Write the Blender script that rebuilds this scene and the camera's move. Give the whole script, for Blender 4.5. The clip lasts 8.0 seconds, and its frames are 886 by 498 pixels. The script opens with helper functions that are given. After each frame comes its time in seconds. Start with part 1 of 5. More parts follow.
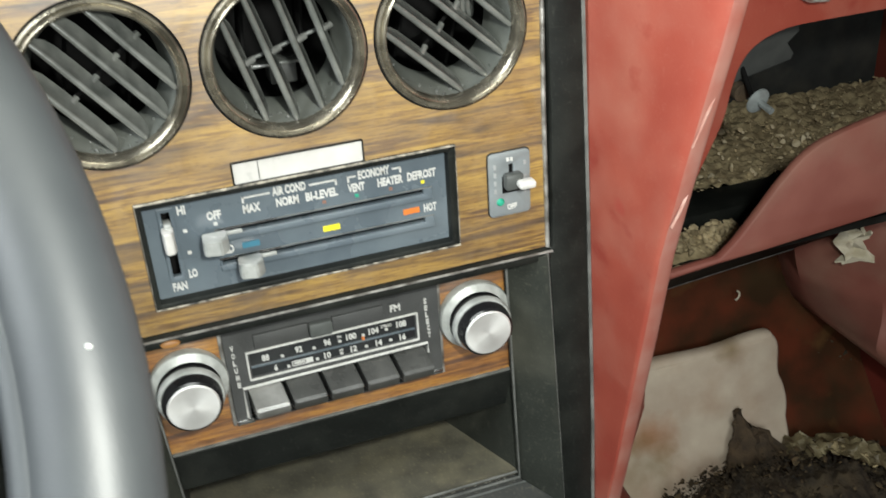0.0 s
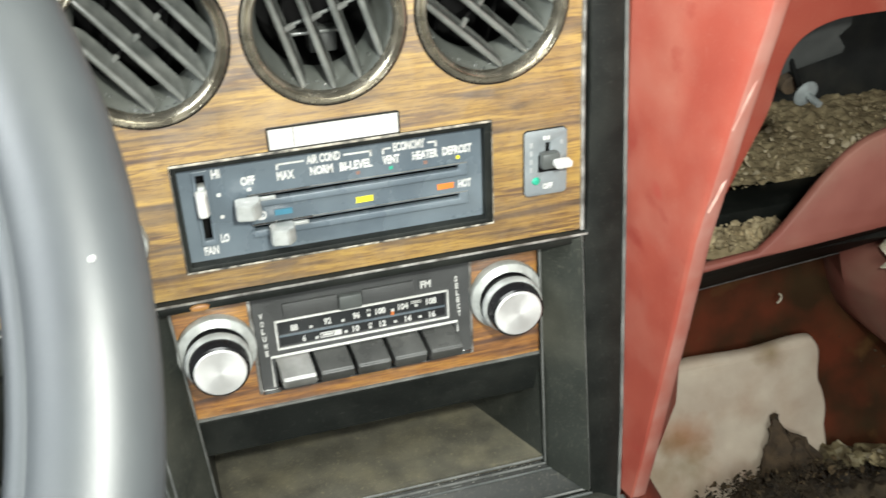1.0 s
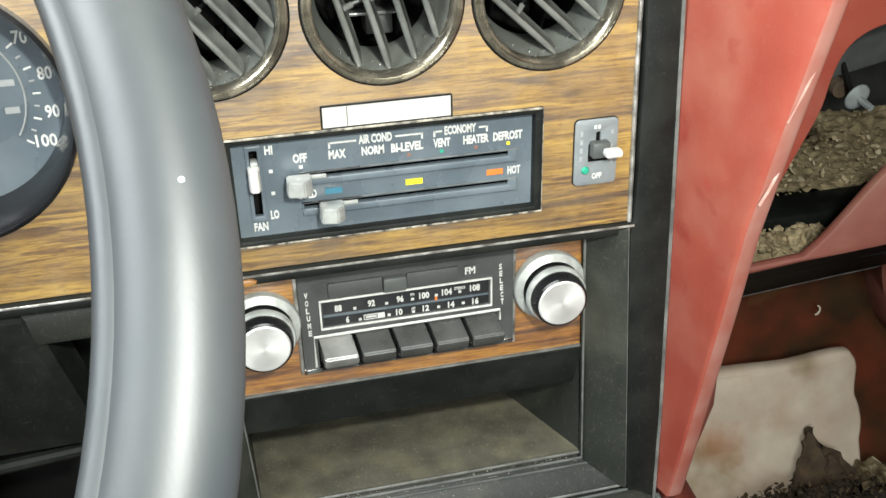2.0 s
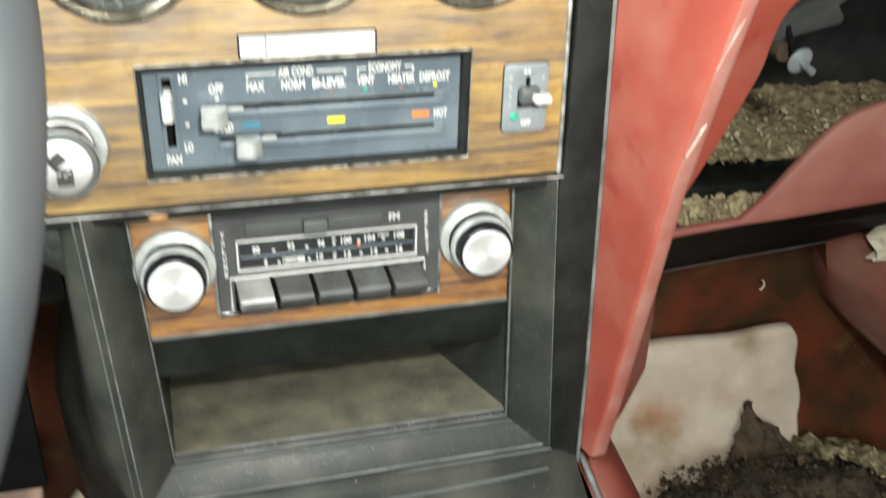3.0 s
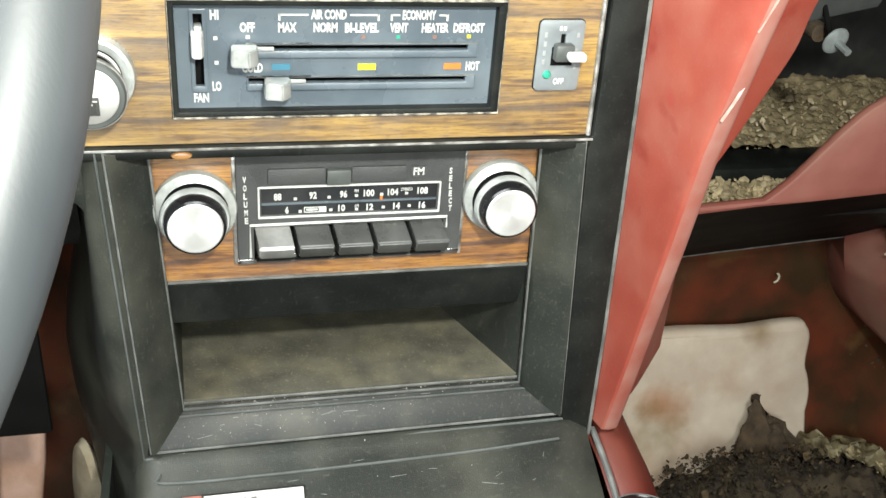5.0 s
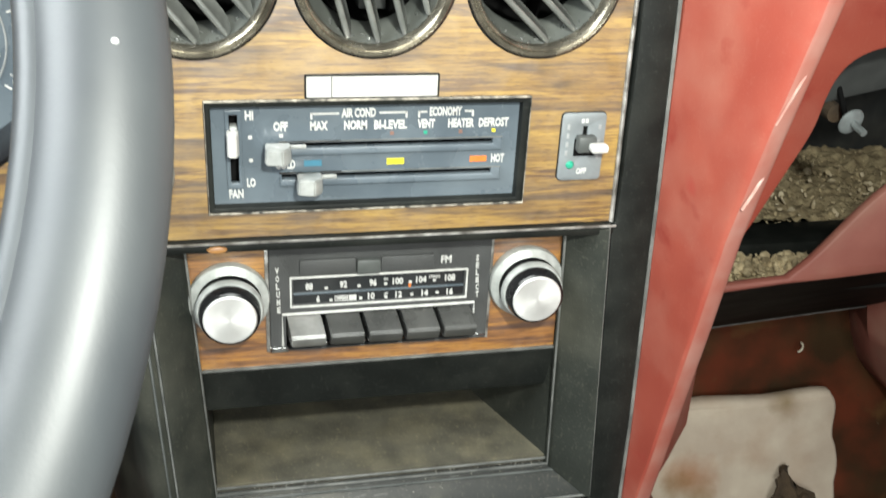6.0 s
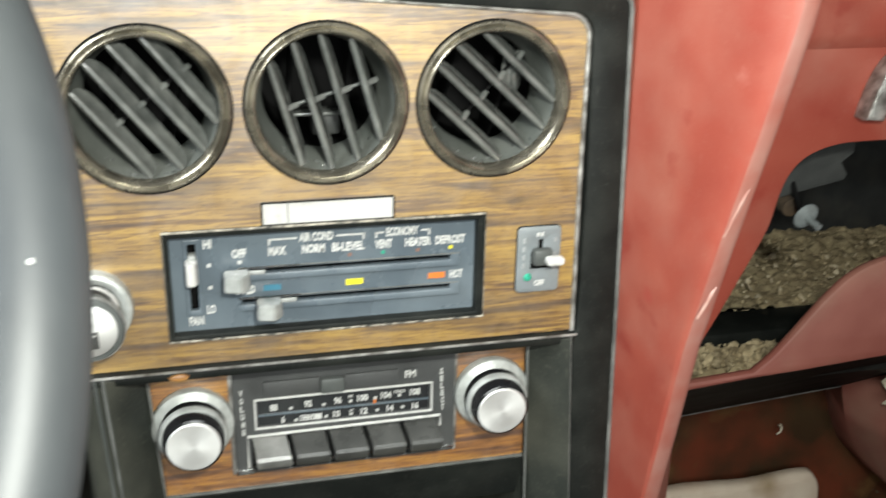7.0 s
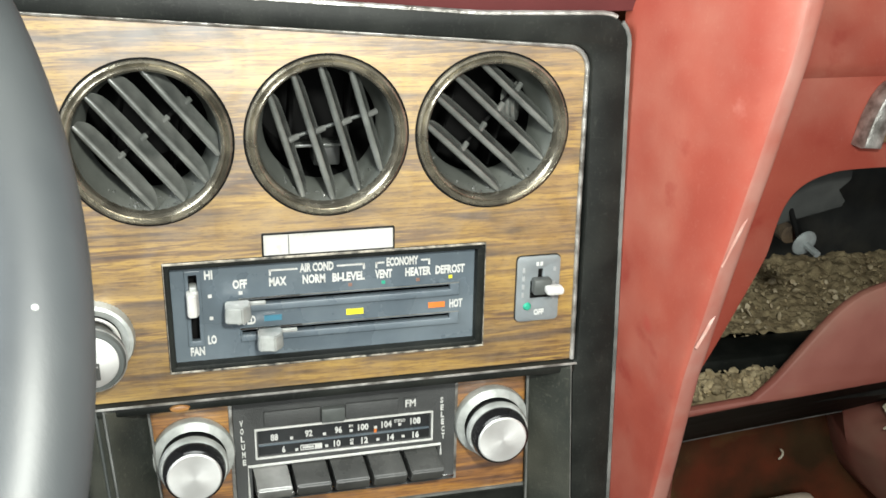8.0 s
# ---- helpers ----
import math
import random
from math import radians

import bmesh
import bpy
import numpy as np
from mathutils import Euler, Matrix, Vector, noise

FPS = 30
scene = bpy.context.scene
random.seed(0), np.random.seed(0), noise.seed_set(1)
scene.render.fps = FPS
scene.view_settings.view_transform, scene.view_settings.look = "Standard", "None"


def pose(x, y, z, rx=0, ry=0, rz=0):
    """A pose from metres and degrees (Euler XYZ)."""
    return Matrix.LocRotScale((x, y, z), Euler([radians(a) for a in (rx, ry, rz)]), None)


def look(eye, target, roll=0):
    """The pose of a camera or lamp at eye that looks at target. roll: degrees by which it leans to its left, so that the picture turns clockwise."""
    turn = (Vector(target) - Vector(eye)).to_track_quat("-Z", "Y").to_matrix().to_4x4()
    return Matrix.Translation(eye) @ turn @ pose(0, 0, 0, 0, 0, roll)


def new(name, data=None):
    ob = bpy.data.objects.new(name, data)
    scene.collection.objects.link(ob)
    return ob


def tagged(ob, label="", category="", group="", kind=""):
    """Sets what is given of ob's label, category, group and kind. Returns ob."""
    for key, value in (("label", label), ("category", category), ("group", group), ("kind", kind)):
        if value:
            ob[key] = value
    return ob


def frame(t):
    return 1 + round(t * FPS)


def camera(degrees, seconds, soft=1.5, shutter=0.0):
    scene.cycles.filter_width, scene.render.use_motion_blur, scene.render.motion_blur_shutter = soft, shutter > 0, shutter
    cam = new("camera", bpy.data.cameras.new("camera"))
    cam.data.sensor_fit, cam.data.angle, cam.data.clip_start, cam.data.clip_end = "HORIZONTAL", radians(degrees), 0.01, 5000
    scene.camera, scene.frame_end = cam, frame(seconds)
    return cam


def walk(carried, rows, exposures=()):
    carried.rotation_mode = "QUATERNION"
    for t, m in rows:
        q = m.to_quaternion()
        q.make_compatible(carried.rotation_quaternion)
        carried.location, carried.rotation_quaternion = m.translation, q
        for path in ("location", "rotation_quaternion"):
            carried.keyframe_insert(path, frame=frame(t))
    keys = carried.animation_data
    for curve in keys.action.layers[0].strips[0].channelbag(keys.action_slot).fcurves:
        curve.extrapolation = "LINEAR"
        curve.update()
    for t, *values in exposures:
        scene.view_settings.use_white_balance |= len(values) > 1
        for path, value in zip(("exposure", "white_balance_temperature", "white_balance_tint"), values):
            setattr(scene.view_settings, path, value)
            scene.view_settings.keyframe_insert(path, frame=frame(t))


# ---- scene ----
cam = camera(47.6, 8.0, shutter=0.5)
PATH = [
    (0, (-0.068, -0.388, 0.659), (0.477, 1.286, -0.291), -3.7),
    (0.2, (-0.0712, -0.3892, 0.6614), (0.467, 1.293, -0.277), -4.38),
    (0.5, (-0.059, -0.384, 0.654), (0.46, 1.3, -0.292), -3.5),
    (0.7, (-0.0594, -0.3882, 0.6491), (0.46, 1.295, -0.298), -3.11),
    (1, (-0.064, -0.392, 0.648), (0.397, 1.309, -0.298), -2.6),
    (1.2, (-0.068, -0.394, 0.638), (0.367, 1.318, -0.301), -2.2),
    (2.3, (-0.074, -0.396, 0.639), (0.336, 1.33, -0.286), -1.3),
    (2.5, (-0.065, -0.396, 0.641), (0.362, 1.327, -0.28), -0.8),
    (2.7, (-0.0634, -0.3995, 0.6366), (0.387, 1.322, -0.276), 0.04),
    (3, (-0.053, -0.397, 0.62), (0.414, 1.292, -0.346), 1.8),
    (3.2, (-0.0539, -0.3965, 0.6017), (0.432, 1.275, -0.383), 3.15),
    (3.5, (-0.064, -0.401, 0.599), (0.383, 1.275, -0.397), 3.6),
    (4, (-0.06, -0.398, 0.601), (0.389, 1.285, -0.381), 4.2),
    (4.2, (-0.06, -0.397, 0.603), (0.407, 1.278, -0.385), 4.6),
    (5.5, (-0.061, -0.4, 0.602), (0.381, 1.305, -0.347), 4.3),
    (5.8, (-0.0652, -0.4065, 0.6051), (0.372, 1.323, -0.298), 3.54),
    (6, (-0.066, -0.4, 0.617), (0.359, 1.349, -0.255), 3.2),
    (6.2, (-0.0677, -0.4027, 0.6156), (0.364, 1.365, -0.214), 2.56),
    (6.5, (-0.064, -0.401, 0.633), (0.363, 1.392, -0.145), 2.1),
    (6.8, (-0.063, -0.403, 0.6305), (0.377, 1.396, -0.125), 1.34),
    (7, (-0.055, -0.399, 0.636), (0.408, 1.403, -0.098), 1.3),
    (7.2, (-0.0509, -0.4031, 0.6327), (0.451, 1.4, -0.073), 1.19),
    (7.5, (-0.046, -0.399, 0.634), (0.444, 1.405, -0.074), 1.2),
    (7.7, (-0.0503, -0.4036, 0.637), (0.419, 1.41, -0.063), 0.86),
    (8, (-0.055, -0.4, 0.64), (0.41, 1.418, -0.053), 1.1),
]
walk(cam, [(t, look(eye, target, roll)) for t, eye, target, roll in PATH],
     [(0.0, -0.64), (0.5, -0.30), (1.0, -0.20), (2.5, -0.32), (3.0, -0.06), (3.5, 0.12), (5.5, 0.02), (6.0, -0.19), (6.5, -0.44), (7.0, -0.48), (8.0, -0.44)])

# ---- light: one hand lamp above and behind the eye, two added fill lamps, a dim garage all round ----
world = bpy.data.worlds.new("garage_air")
world.use_nodes = True
scene.world = world
world.node_tree.nodes["Background"].inputs[0].default_value = (0.95, 0.97, 1.0, 1)
world.node_tree.nodes["Background"].inputs[1].default_value = 0.25


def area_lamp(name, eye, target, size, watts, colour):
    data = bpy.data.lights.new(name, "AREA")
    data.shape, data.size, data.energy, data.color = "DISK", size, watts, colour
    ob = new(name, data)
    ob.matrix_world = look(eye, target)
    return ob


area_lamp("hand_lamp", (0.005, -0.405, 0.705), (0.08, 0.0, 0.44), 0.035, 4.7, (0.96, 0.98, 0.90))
# added fills with no source in view: from the rear, and over the wheel
area_lamp("rear_fill", (-0.06, -1.30, 0.72), (0.02, 0.0, 0.50), 0.72, 18.0, (0.94, 0.99, 0.96))
area_lamp("wheel_fill", (-0.50, -0.20, 0.98), (-0.08, -0.18, 0.60), 0.42, 17.0, (0.92, 0.98, 1.0))


# ---- materials ----
def material(name, colour, second=None, rough=0.5, metal=0.0, scale=60.0, fine=900.0, bump=0.05, stretch=(1, 1, 1),
             dust=0.0, dust_colour=(0.30, 0.27, 0.21), spec=0.5, coat=0.0, rough_var=0.12, stain=None, stain_scale=30.0, islands=0.0, flecks=0.0):
    m = bpy.data.materials.new(name)
    m.use_nodes = True
    n, link = m.node_tree.nodes, m.node_tree.links.new
    b = n["Principled BSDF"]
    co = n.new("ShaderNodeTexCoord")
    mp = n.new("ShaderNodeMapping")
    mp.inputs["Scale"].default_value = stretch
    link(co.outputs["Object"], mp.inputs["Vector"])
    big = n.new("ShaderNodeTexNoise")
    big.inputs["Scale"].default_value, big.inputs["Detail"].default_value = scale, 6
    small = n.new("ShaderNodeTexNoise")
    small.inputs["Scale"].default_value, small.inputs["Detail"].default_value = fine, 3
    link(mp.outputs[0], big.inputs["Vector"]), link(mp.outputs[0], small.inputs["Vector"])
    ramp = n.new("ShaderNodeValToRGB")
    ramp.color_ramp.elements[0].position, ramp.color_ramp.elements[1].position = 0.35, 0.68
    second = second or tuple(c * 0.72 for c in colour)
    ramp.color_ramp.elements[0].color, ramp.color_ramp.elements[1].color = (*second, 1), (*colour, 1)
    link(big.outputs["Fac"], ramp.inputs["Fac"])
    out = ramp.outputs["Color"]
    if dust:
        spots = n.new("ShaderNodeTexNoise")
        spots.inputs["Scale"].default_value, spots.inputs["Detail"].default_value = scale * 0.6, 10
        link(co.outputs["Object"], spots.inputs["Vector"])
        cut = n.new("ShaderNodeMapRange")
        cut.inputs["From Min"].default_value, cut.inputs["From Max"].default_value = 0.45, 0.75
        cut.inputs["To Max"].default_value = dust
        link(spots.outputs["Fac"], cut.inputs["Value"])
        mix = n.new("ShaderNodeMixRGB")
        mix.inputs["Color2"].default_value = (*dust_colour, 1)
        link(cut.outputs[0], mix.inputs["Fac"]), link(out, mix.inputs["Color1"])
        out = mix.outputs["Color"]
    if stain:
        blots = n.new("ShaderNodeTexNoise")
        blots.inputs["Scale"].default_value, blots.inputs["Detail"].default_value = stain_scale, 4
        link(co.outputs["Object"], blots.inputs["Vector"])
        cut = n.new("ShaderNodeMapRange")
        cut.inputs["From Min"].default_value, cut.inputs["From Max"].default_value = 0.62, 0.72
        cut.inputs["To Max"].default_value = 0.85
        link(blots.outputs["Fac"], cut.inputs["Value"])
        mix = n.new("ShaderNodeMixRGB")
        mix.inputs["Color2"].default_value = (*stain, 1)
        link(cut.outputs[0], mix.inputs["Fac"]), link(out, mix.inputs["Color1"])
        out = mix.outputs["Color"]
    if flecks:
        for way, size, low in (((1, 1, 1), 800.0, 0.60), ((1, 0.6, 0.3), 620.0, 0.62), ((0.25, 0.5, 1), 520.0, 0.64)):
            turn = n.new("ShaderNodeMapping")
            turn.inputs["Scale"].default_value, turn.inputs["Rotation"].default_value = way, (0.2, 0.35, 0.1)
            bits = n.new("ShaderNodeTexNoise")
            bits.inputs["Scale"].default_value, bits.inputs["Detail"].default_value = size, 4
            link(co.outputs["Object"], turn.inputs["Vector"]), link(turn.outputs[0], bits.inputs["Vector"])
            cut = n.new("ShaderNodeMapRange")
            cut.inputs["From Min"].default_value, cut.inputs["From Max"].default_value = low, low + 0.10
            cut.inputs["To Max"].default_value = flecks
            link(bits.outputs["Fac"], cut.inputs["Value"])
            mix = n.new("ShaderNodeMixRGB")
            mix.inputs["Color2"].default_value = (*dust_colour, 1)
            link(cut.outputs[0], mix.inputs["Fac"]), link(out, mix.inputs["Color1"])
            out = mix.outputs["Color"]
    if islands:
        geo = n.new("ShaderNodeNewGeometry")
        vary = n.new("ShaderNodeHueSaturation")
        span = n.new("ShaderNodeMapRange")
        span.inputs["To Min"].default_value, span.inputs["To Max"].default_value = 1 - islands, 1 + islands
        link(geo.outputs["Random Per Island"], span.inputs["Value"])
        link(span.outputs[0], vary.inputs["Value"]), link(out, vary.inputs["Color"])
        out = vary.outputs["Color"]
    link(out, b.inputs["Base Color"])
    rr = n.new("ShaderNodeMapRange")
    rr.inputs["To Min"].default_value, rr.inputs["To Max"].default_value = max(0.02, rough - rough_var), min(1, rough + rough_var)
    link(big.outputs["Fac"], rr.inputs["Value"]), link(rr.outputs[0], b.inputs["Roughness"])
    b.inputs["Metallic"].default_value = metal
    b.inputs["Specular IOR Level"].default_value = spec
    b.inputs["Coat Weight"].default_value = coat
    if bump:
        bp = n.new("ShaderNodeBump")
        bp.inputs["Strength"].default_value, bp.inputs["Distance"].default_value = bump, 0.001
        link(small.outputs["Fac"], bp.inputs["Height"]), link(bp.outputs[0], b.inputs["Normal"])
    return m


def wood(name, light, mid, dark, rough=0.46):
    """Printed veneer: calm golden fields, long dark streaks, fine grain lines and short pores, all along x."""
    m = bpy.data.materials.new(name)
    m.use_nodes = True
    n, link = m.node_tree.nodes, m.node_tree.links.new
    b = n["Principled BSDF"]
    co = n.new("ShaderNodeTexCoord")

    def grain(stretch, detail, distort, shift=0.0):
        mp = n.new("ShaderNodeMapping")
        mp.inputs["Scale"].default_value, mp.inputs["Location"].default_value = stretch, (shift, 0, shift)
        t = n.new("ShaderNodeTexNoise")
        t.inputs["Scale"].default_value, t.inputs["Detail"].default_value, t.inputs["Distortion"].default_value = 1.0, detail, distort
        link(co.outputs["Object"], mp.inputs["Vector"]), link(mp.outputs[0], t.inputs["Vector"])
        return t.outputs["Fac"]

    def cut(value, low, high, most):
        r = n.new("ShaderNodeMapRange")
        r.inputs["From Min"].default_value, r.inputs["From Max"].default_value, r.inputs["To Max"].default_value = low, high, most
        link(value, r.inputs["Value"])
        return r.outputs[0]

    def both(one, two):
        k = n.new("ShaderNodeMath")
        k.operation = "MULTIPLY"
        link(one, k.inputs[0]), link(two, k.inputs[1])
        return k.outputs[0]

    def darken(fac, colour, tint):
        mix = n.new("ShaderNodeMixRGB")
        mix.blend_type = "MULTIPLY"
        mix.inputs["Color2"].default_value = (*tint, 1)
        link(fac, mix.inputs["Fac"]), link(colour, mix.inputs["Color1"])
        return mix.outputs["Color"]

    bands = grain((7, 1, 95), 7, 1.6)
    fields = grain((3, 1, 34), 2, 0.4, 3.1)
    streaks = grain((20, 1, 380), 7, 1.5, 7.7)
    lines = grain((42, 1, 760), 7, 0.9, 1.3)
    pores = grain((190, 1, 1500), 4, 0.3)
    ramp = n.new("ShaderNodeValToRGB")
    e = ramp.color_ramp.elements
    e[0].position, e[0].color = 0.33, (*dark, 1)
    e[1].position, e[1].color = 0.62, (*light, 1)
    k = e.new(0.47)
    k.color = (*mid, 1)
    link(bands, ramp.inputs["Fac"])
    colour = darken(both(cut(streaks, 0.50, 0.57, 1.0), cut(fields, 0.40, 0.54, 1.0)), ramp.outputs["Color"], (0.44, 0.35, 0.26))
    colour = darken(cut(lines, 0.50, 0.60, 0.66), colour, (0.46, 0.36, 0.25))
    colour = darken(cut(pores, 0.54, 0.62, 0.55), colour, (0.42, 0.34, 0.26))
    link(colour, b.inputs["Base Color"])
    rr = n.new("ShaderNodeMapRange")
    rr.inputs["To Min"].default_value, rr.inputs["To Max"].default_value = rough - 0.06, rough + 0.10
    link(fields, rr.inputs["Value"]), link(rr.outputs[0], b.inputs["Roughness"])
    b.inputs["Specular IOR Level"].default_value = 0.6
    b.inputs["Coat Roughness"].default_value, b.inputs["Coat IOR"].default_value = 0.46, 2.25
    worn_gloss = n.new("ShaderNodeMapRange")
    worn_gloss.inputs["From Min"].default_value, worn_gloss.inputs["From Max"].default_value = 0.35, 0.65
    worn_gloss.inputs["To Min"].default_value, worn_gloss.inputs["To Max"].default_value = 0.6, 1.0
    cloud = grain((60, 60, 60), 5, 0.8, 4.4)
    link(cloud, worn_gloss.inputs["Value"]), link(worn_gloss.outputs[0], b.inputs["Coat Weight"])
    bp = n.new("ShaderNodeBump")
    bp.inputs["Strength"].default_value, bp.inputs["Distance"].default_value = 0.10, 0.0005
    link(pores, bp.inputs["Height"]), link(bp.outputs[0], b.inputs["Normal"])
    return m


def blot(m, centre, radius, colour, most=0.8, wobble=28.0):
    """A stain with a ragged edge round one place on the thing."""
    n, link = m.node_tree.nodes, m.node_tree.links.new
    shader = n["Principled BSDF"]
    co, far, rough_edge, total, fall, mix = n.new("ShaderNodeTexCoord"), n.new("ShaderNodeVectorMath"), n.new("ShaderNodeTexNoise"), n.new("ShaderNodeMath"), n.new("ShaderNodeMapRange"), n.new("ShaderNodeMixRGB")
    far.operation, far.inputs[1].default_value = "DISTANCE", centre
    rough_edge.inputs["Scale"].default_value, rough_edge.inputs["Detail"].default_value = wobble, 6
    link(co.outputs["Object"], far.inputs[0]), link(co.outputs["Object"], rough_edge.inputs["Vector"])
    total.operation, total.inputs[1].default_value = "MULTIPLY_ADD", radius * 2.2
    link(rough_edge.outputs["Fac"], total.inputs[0]), link(far.outputs["Value"], total.inputs[2])
    fall.inputs["From Min"].default_value, fall.inputs["From Max"].default_value = radius * 1.1, radius * 2.1
    fall.inputs["To Min"].default_value, fall.inputs["To Max"].default_value = most, 0.0
    link(total.outputs[0], fall.inputs["Value"])
    link(shader.inputs["Base Color"].links[0].from_socket, mix.inputs["Color1"])
    mix.inputs["Color2"].default_value = (*colour, 1)
    link(fall.outputs[0], mix.inputs["Fac"]), link(mix.outputs["Color"], shader.inputs["Base Color"])


WOOD = wood("walnut_veneer_foil", (0.355, 0.214, 0.034), (0.245, 0.138, 0.023), (0.094, 0.052, 0.015))
WOOD_RED = wood("reddish_veneer_foil", (0.42, 0.198, 0.024), (0.295, 0.120, 0.017), (0.105, 0.040, 0.012), 0.42)
BLACK = material("black_grained_plastic", (0.0090, 0.0105, 0.0095), rough=0.50, dust=0.20, dust_colour=(0.066, 0.070, 0.060), spec=0.18, flecks=0.14)
VINYL = material("dusty_black_vinyl", (0.0215, 0.0245, 0.0208), rough=0.46, scale=26, fine=1600, dust=0.6, dust_colour=(0.107, 0.106, 0.084), bump=0.22, spec=0.34, flecks=0.24)
SHELF = material("dusty_shelf_plastic", (0.100, 0.094, 0.071), (0.060, 0.057, 0.045), rough=0.42, scale=70, fine=1800, dust=0.45, dust_colour=(0.22, 0.195, 0.125), bump=0.18, flecks=0.4)
RADIO_FACE = material("grained_radio_face", (0.060, 0.062, 0.062), rough=0.5, scale=60, fine=1500, dust=0.15, dust_colour=(0.12, 0.12, 0.11), bump=0.4)
UNDER_BLACK = material("underside_black", (0.0045, 0.005, 0.005), rough=0.6, scale=30, spec=0.04, rough_var=0.1)
EDGE_DARK = material("dull_grey_edge", (0.095, 0.102, 0.098), (0.06, 0.066, 0.063), rough=0.5, scale=60)
# red padding darkened to maroon: the shadow strip is in the colour
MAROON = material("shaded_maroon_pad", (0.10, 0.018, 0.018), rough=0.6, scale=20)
# the red dulled by dust and by shade mixed into the colour
DULL_RED = material("dusty_shaded_red", (0.215, 0.076, 0.057), (0.165, 0.050, 0.038), rough=0.55, scale=25, dust=0.75, dust_colour=(0.225, 0.135, 0.098))
# tan paint for what the handle reflects, darkened for its shade
TAN = material("tan_handle_reflection", (0.17, 0.115, 0.066), rough=0.35, scale=60)
SCUFF = material("pale_scuff", (0.40, 0.25, 0.21), (0.33, 0.15, 0.12), rough=0.4, scale=200)
SCUFF_CHIP = material("pale_nut_chip", (0.66, 0.58, 0.42), (0.46, 0.37, 0.23), rough=0.7, scale=200)
PINK_PAD = material("pinkish_pad", (0.58, 0.40, 0.33), (0.44, 0.28, 0.21), rough=0.85, scale=40, dust=0.7, dust_colour=(0.30, 0.15, 0.08), bump=0.3)
LITTER_BED = material("crumbled_litter", (0.42, 0.345, 0.205), (0.22, 0.17, 0.095), rough=0.9, scale=110, fine=450, bump=0.9)
SHELLS = material("weathered_shells", (0.40, 0.33, 0.19), (0.15, 0.12, 0.06), rough=0.85, scale=160, bump=0.4, islands=0.5)
OLD_FOAM = material("yellowed_foam", (0.34, 0.30, 0.22), (0.22, 0.18, 0.12), rough=0.9, scale=70, bump=0.5)
MAROON_GLOSS = material("glossy_dark_maroon", (0.016, 0.008, 0.008), rough=0.18, scale=60)
DIRTY_STRIP = material("dirty_olive_foam", (0.24, 0.205, 0.115), (0.085, 0.066, 0.034), rough=0.5, scale=70, fine=500, bump=0.6)
PAPER = material("soiled_paper", (0.52, 0.48, 0.38), (0.36, 0.32, 0.23), rough=0.9, scale=90, bump=0.2)
SHELLS_DARK = material("brown_crumbs", (0.085, 0.058, 0.028), (0.028, 0.020, 0.010), rough=0.9, scale=160, bump=0.4, islands=0.6)
# dusty vinyl again, a little darker, for the upward-facing sill
SILL = material("darker_vinyl_sill", (0.017, 0.0190, 0.0172), rough=0.44, scale=40, fine=1600, dust=0.5, dust_colour=(0.110, 0.103, 0.076), bump=0.14, spec=0.30, flecks=0.26)
CARPET = material("matted_brown_carpet", (0.085, 0.057, 0.032), (0.036, 0.025, 0.015), rough=0.95, scale=80, fine=600, bump=0.9)
FAINT = material("faded_mark", (0.24, 0.13, 0.10), rough=0.5)
CHIPPED = material("chipped_black_edge", (0.40, 0.365, 0.30), (0.03, 0.03, 0.028), rough=0.5, scale=300)
EDGE = material("worn_grey_edge", (0.165, 0.168, 0.158), (0.075, 0.078, 0.074), rough=0.45, scale=80)
CHROME = material("worn_chrome_foil", (0.60, 0.59, 0.56), (0.17, 0.16, 0.145), rough=0.36, metal=0.65, scale=120, bump=0.3)
BRIGHT = material("bright_chrome", (0.80, 0.80, 0.79), (0.62, 0.62, 0.60), rough=0.22, metal=1.0, scale=120)
SILVER = material("silver_knurl", (0.62, 0.62, 0.60), (0.36, 0.36, 0.35), rough=0.45, metal=0.75, scale=200)
FACE_METAL = material("spun_aluminium", (0.80, 0.80, 0.785), (0.72, 0.72, 0.70), rough=0.64, metal=0.9, scale=90, fine=2500)
spun = FACE_METAL.node_tree
ring_way = spun.nodes.new("ShaderNodeTangent")
ring_way.direction_type, ring_way.axis = "RADIAL", "Y"
spun.links.new(ring_way.outputs[0], spun.nodes["Principled BSDF"].inputs["Tangent"])
spun.nodes["Principled BSDF"].inputs["Anisotropic"].default_value = 0.25
BRONZE = material("tarnished_vent_ring", (0.36, 0.33, 0.26), (0.13, 0.119, 0.093), rough=0.27, metal=0.75, scale=90, bump=0.08)
COLLAR = material("pale_knurled_collar", (0.50, 0.52, 0.50), (0.34, 0.355, 0.34), rough=0.46, metal=0.3, scale=160, bump=0.2)
LEDGE = material("grey_felt_ledge", (0.034, 0.036, 0.034), (0.020, 0.022, 0.021), rough=0.9, scale=80)
FELT = material("dusty_black_felt", (0.022, 0.024, 0.023), (0.012, 0.013, 0.013), rough=0.95, scale=60, dust=0.5, dust_colour=(0.060, 0.056, 0.045))
# worn first button, its highlight lifted into a much paler base colour
BUTTON_WORN = material("polished_worn_button", (0.36, 0.36, 0.345), (0.22, 0.22, 0.21), rough=0.22, metal=0.3, scale=90)
BUTTON = material("grey_black_button", (0.060, 0.061, 0.058), rough=0.30, scale=80, dust=0.35, dust_colour=(0.15, 0.15, 0.14), flecks=0.2)
VANE = material("dark_grey_vane", (0.03, 0.032, 0.030), rough=0.6, scale=90)
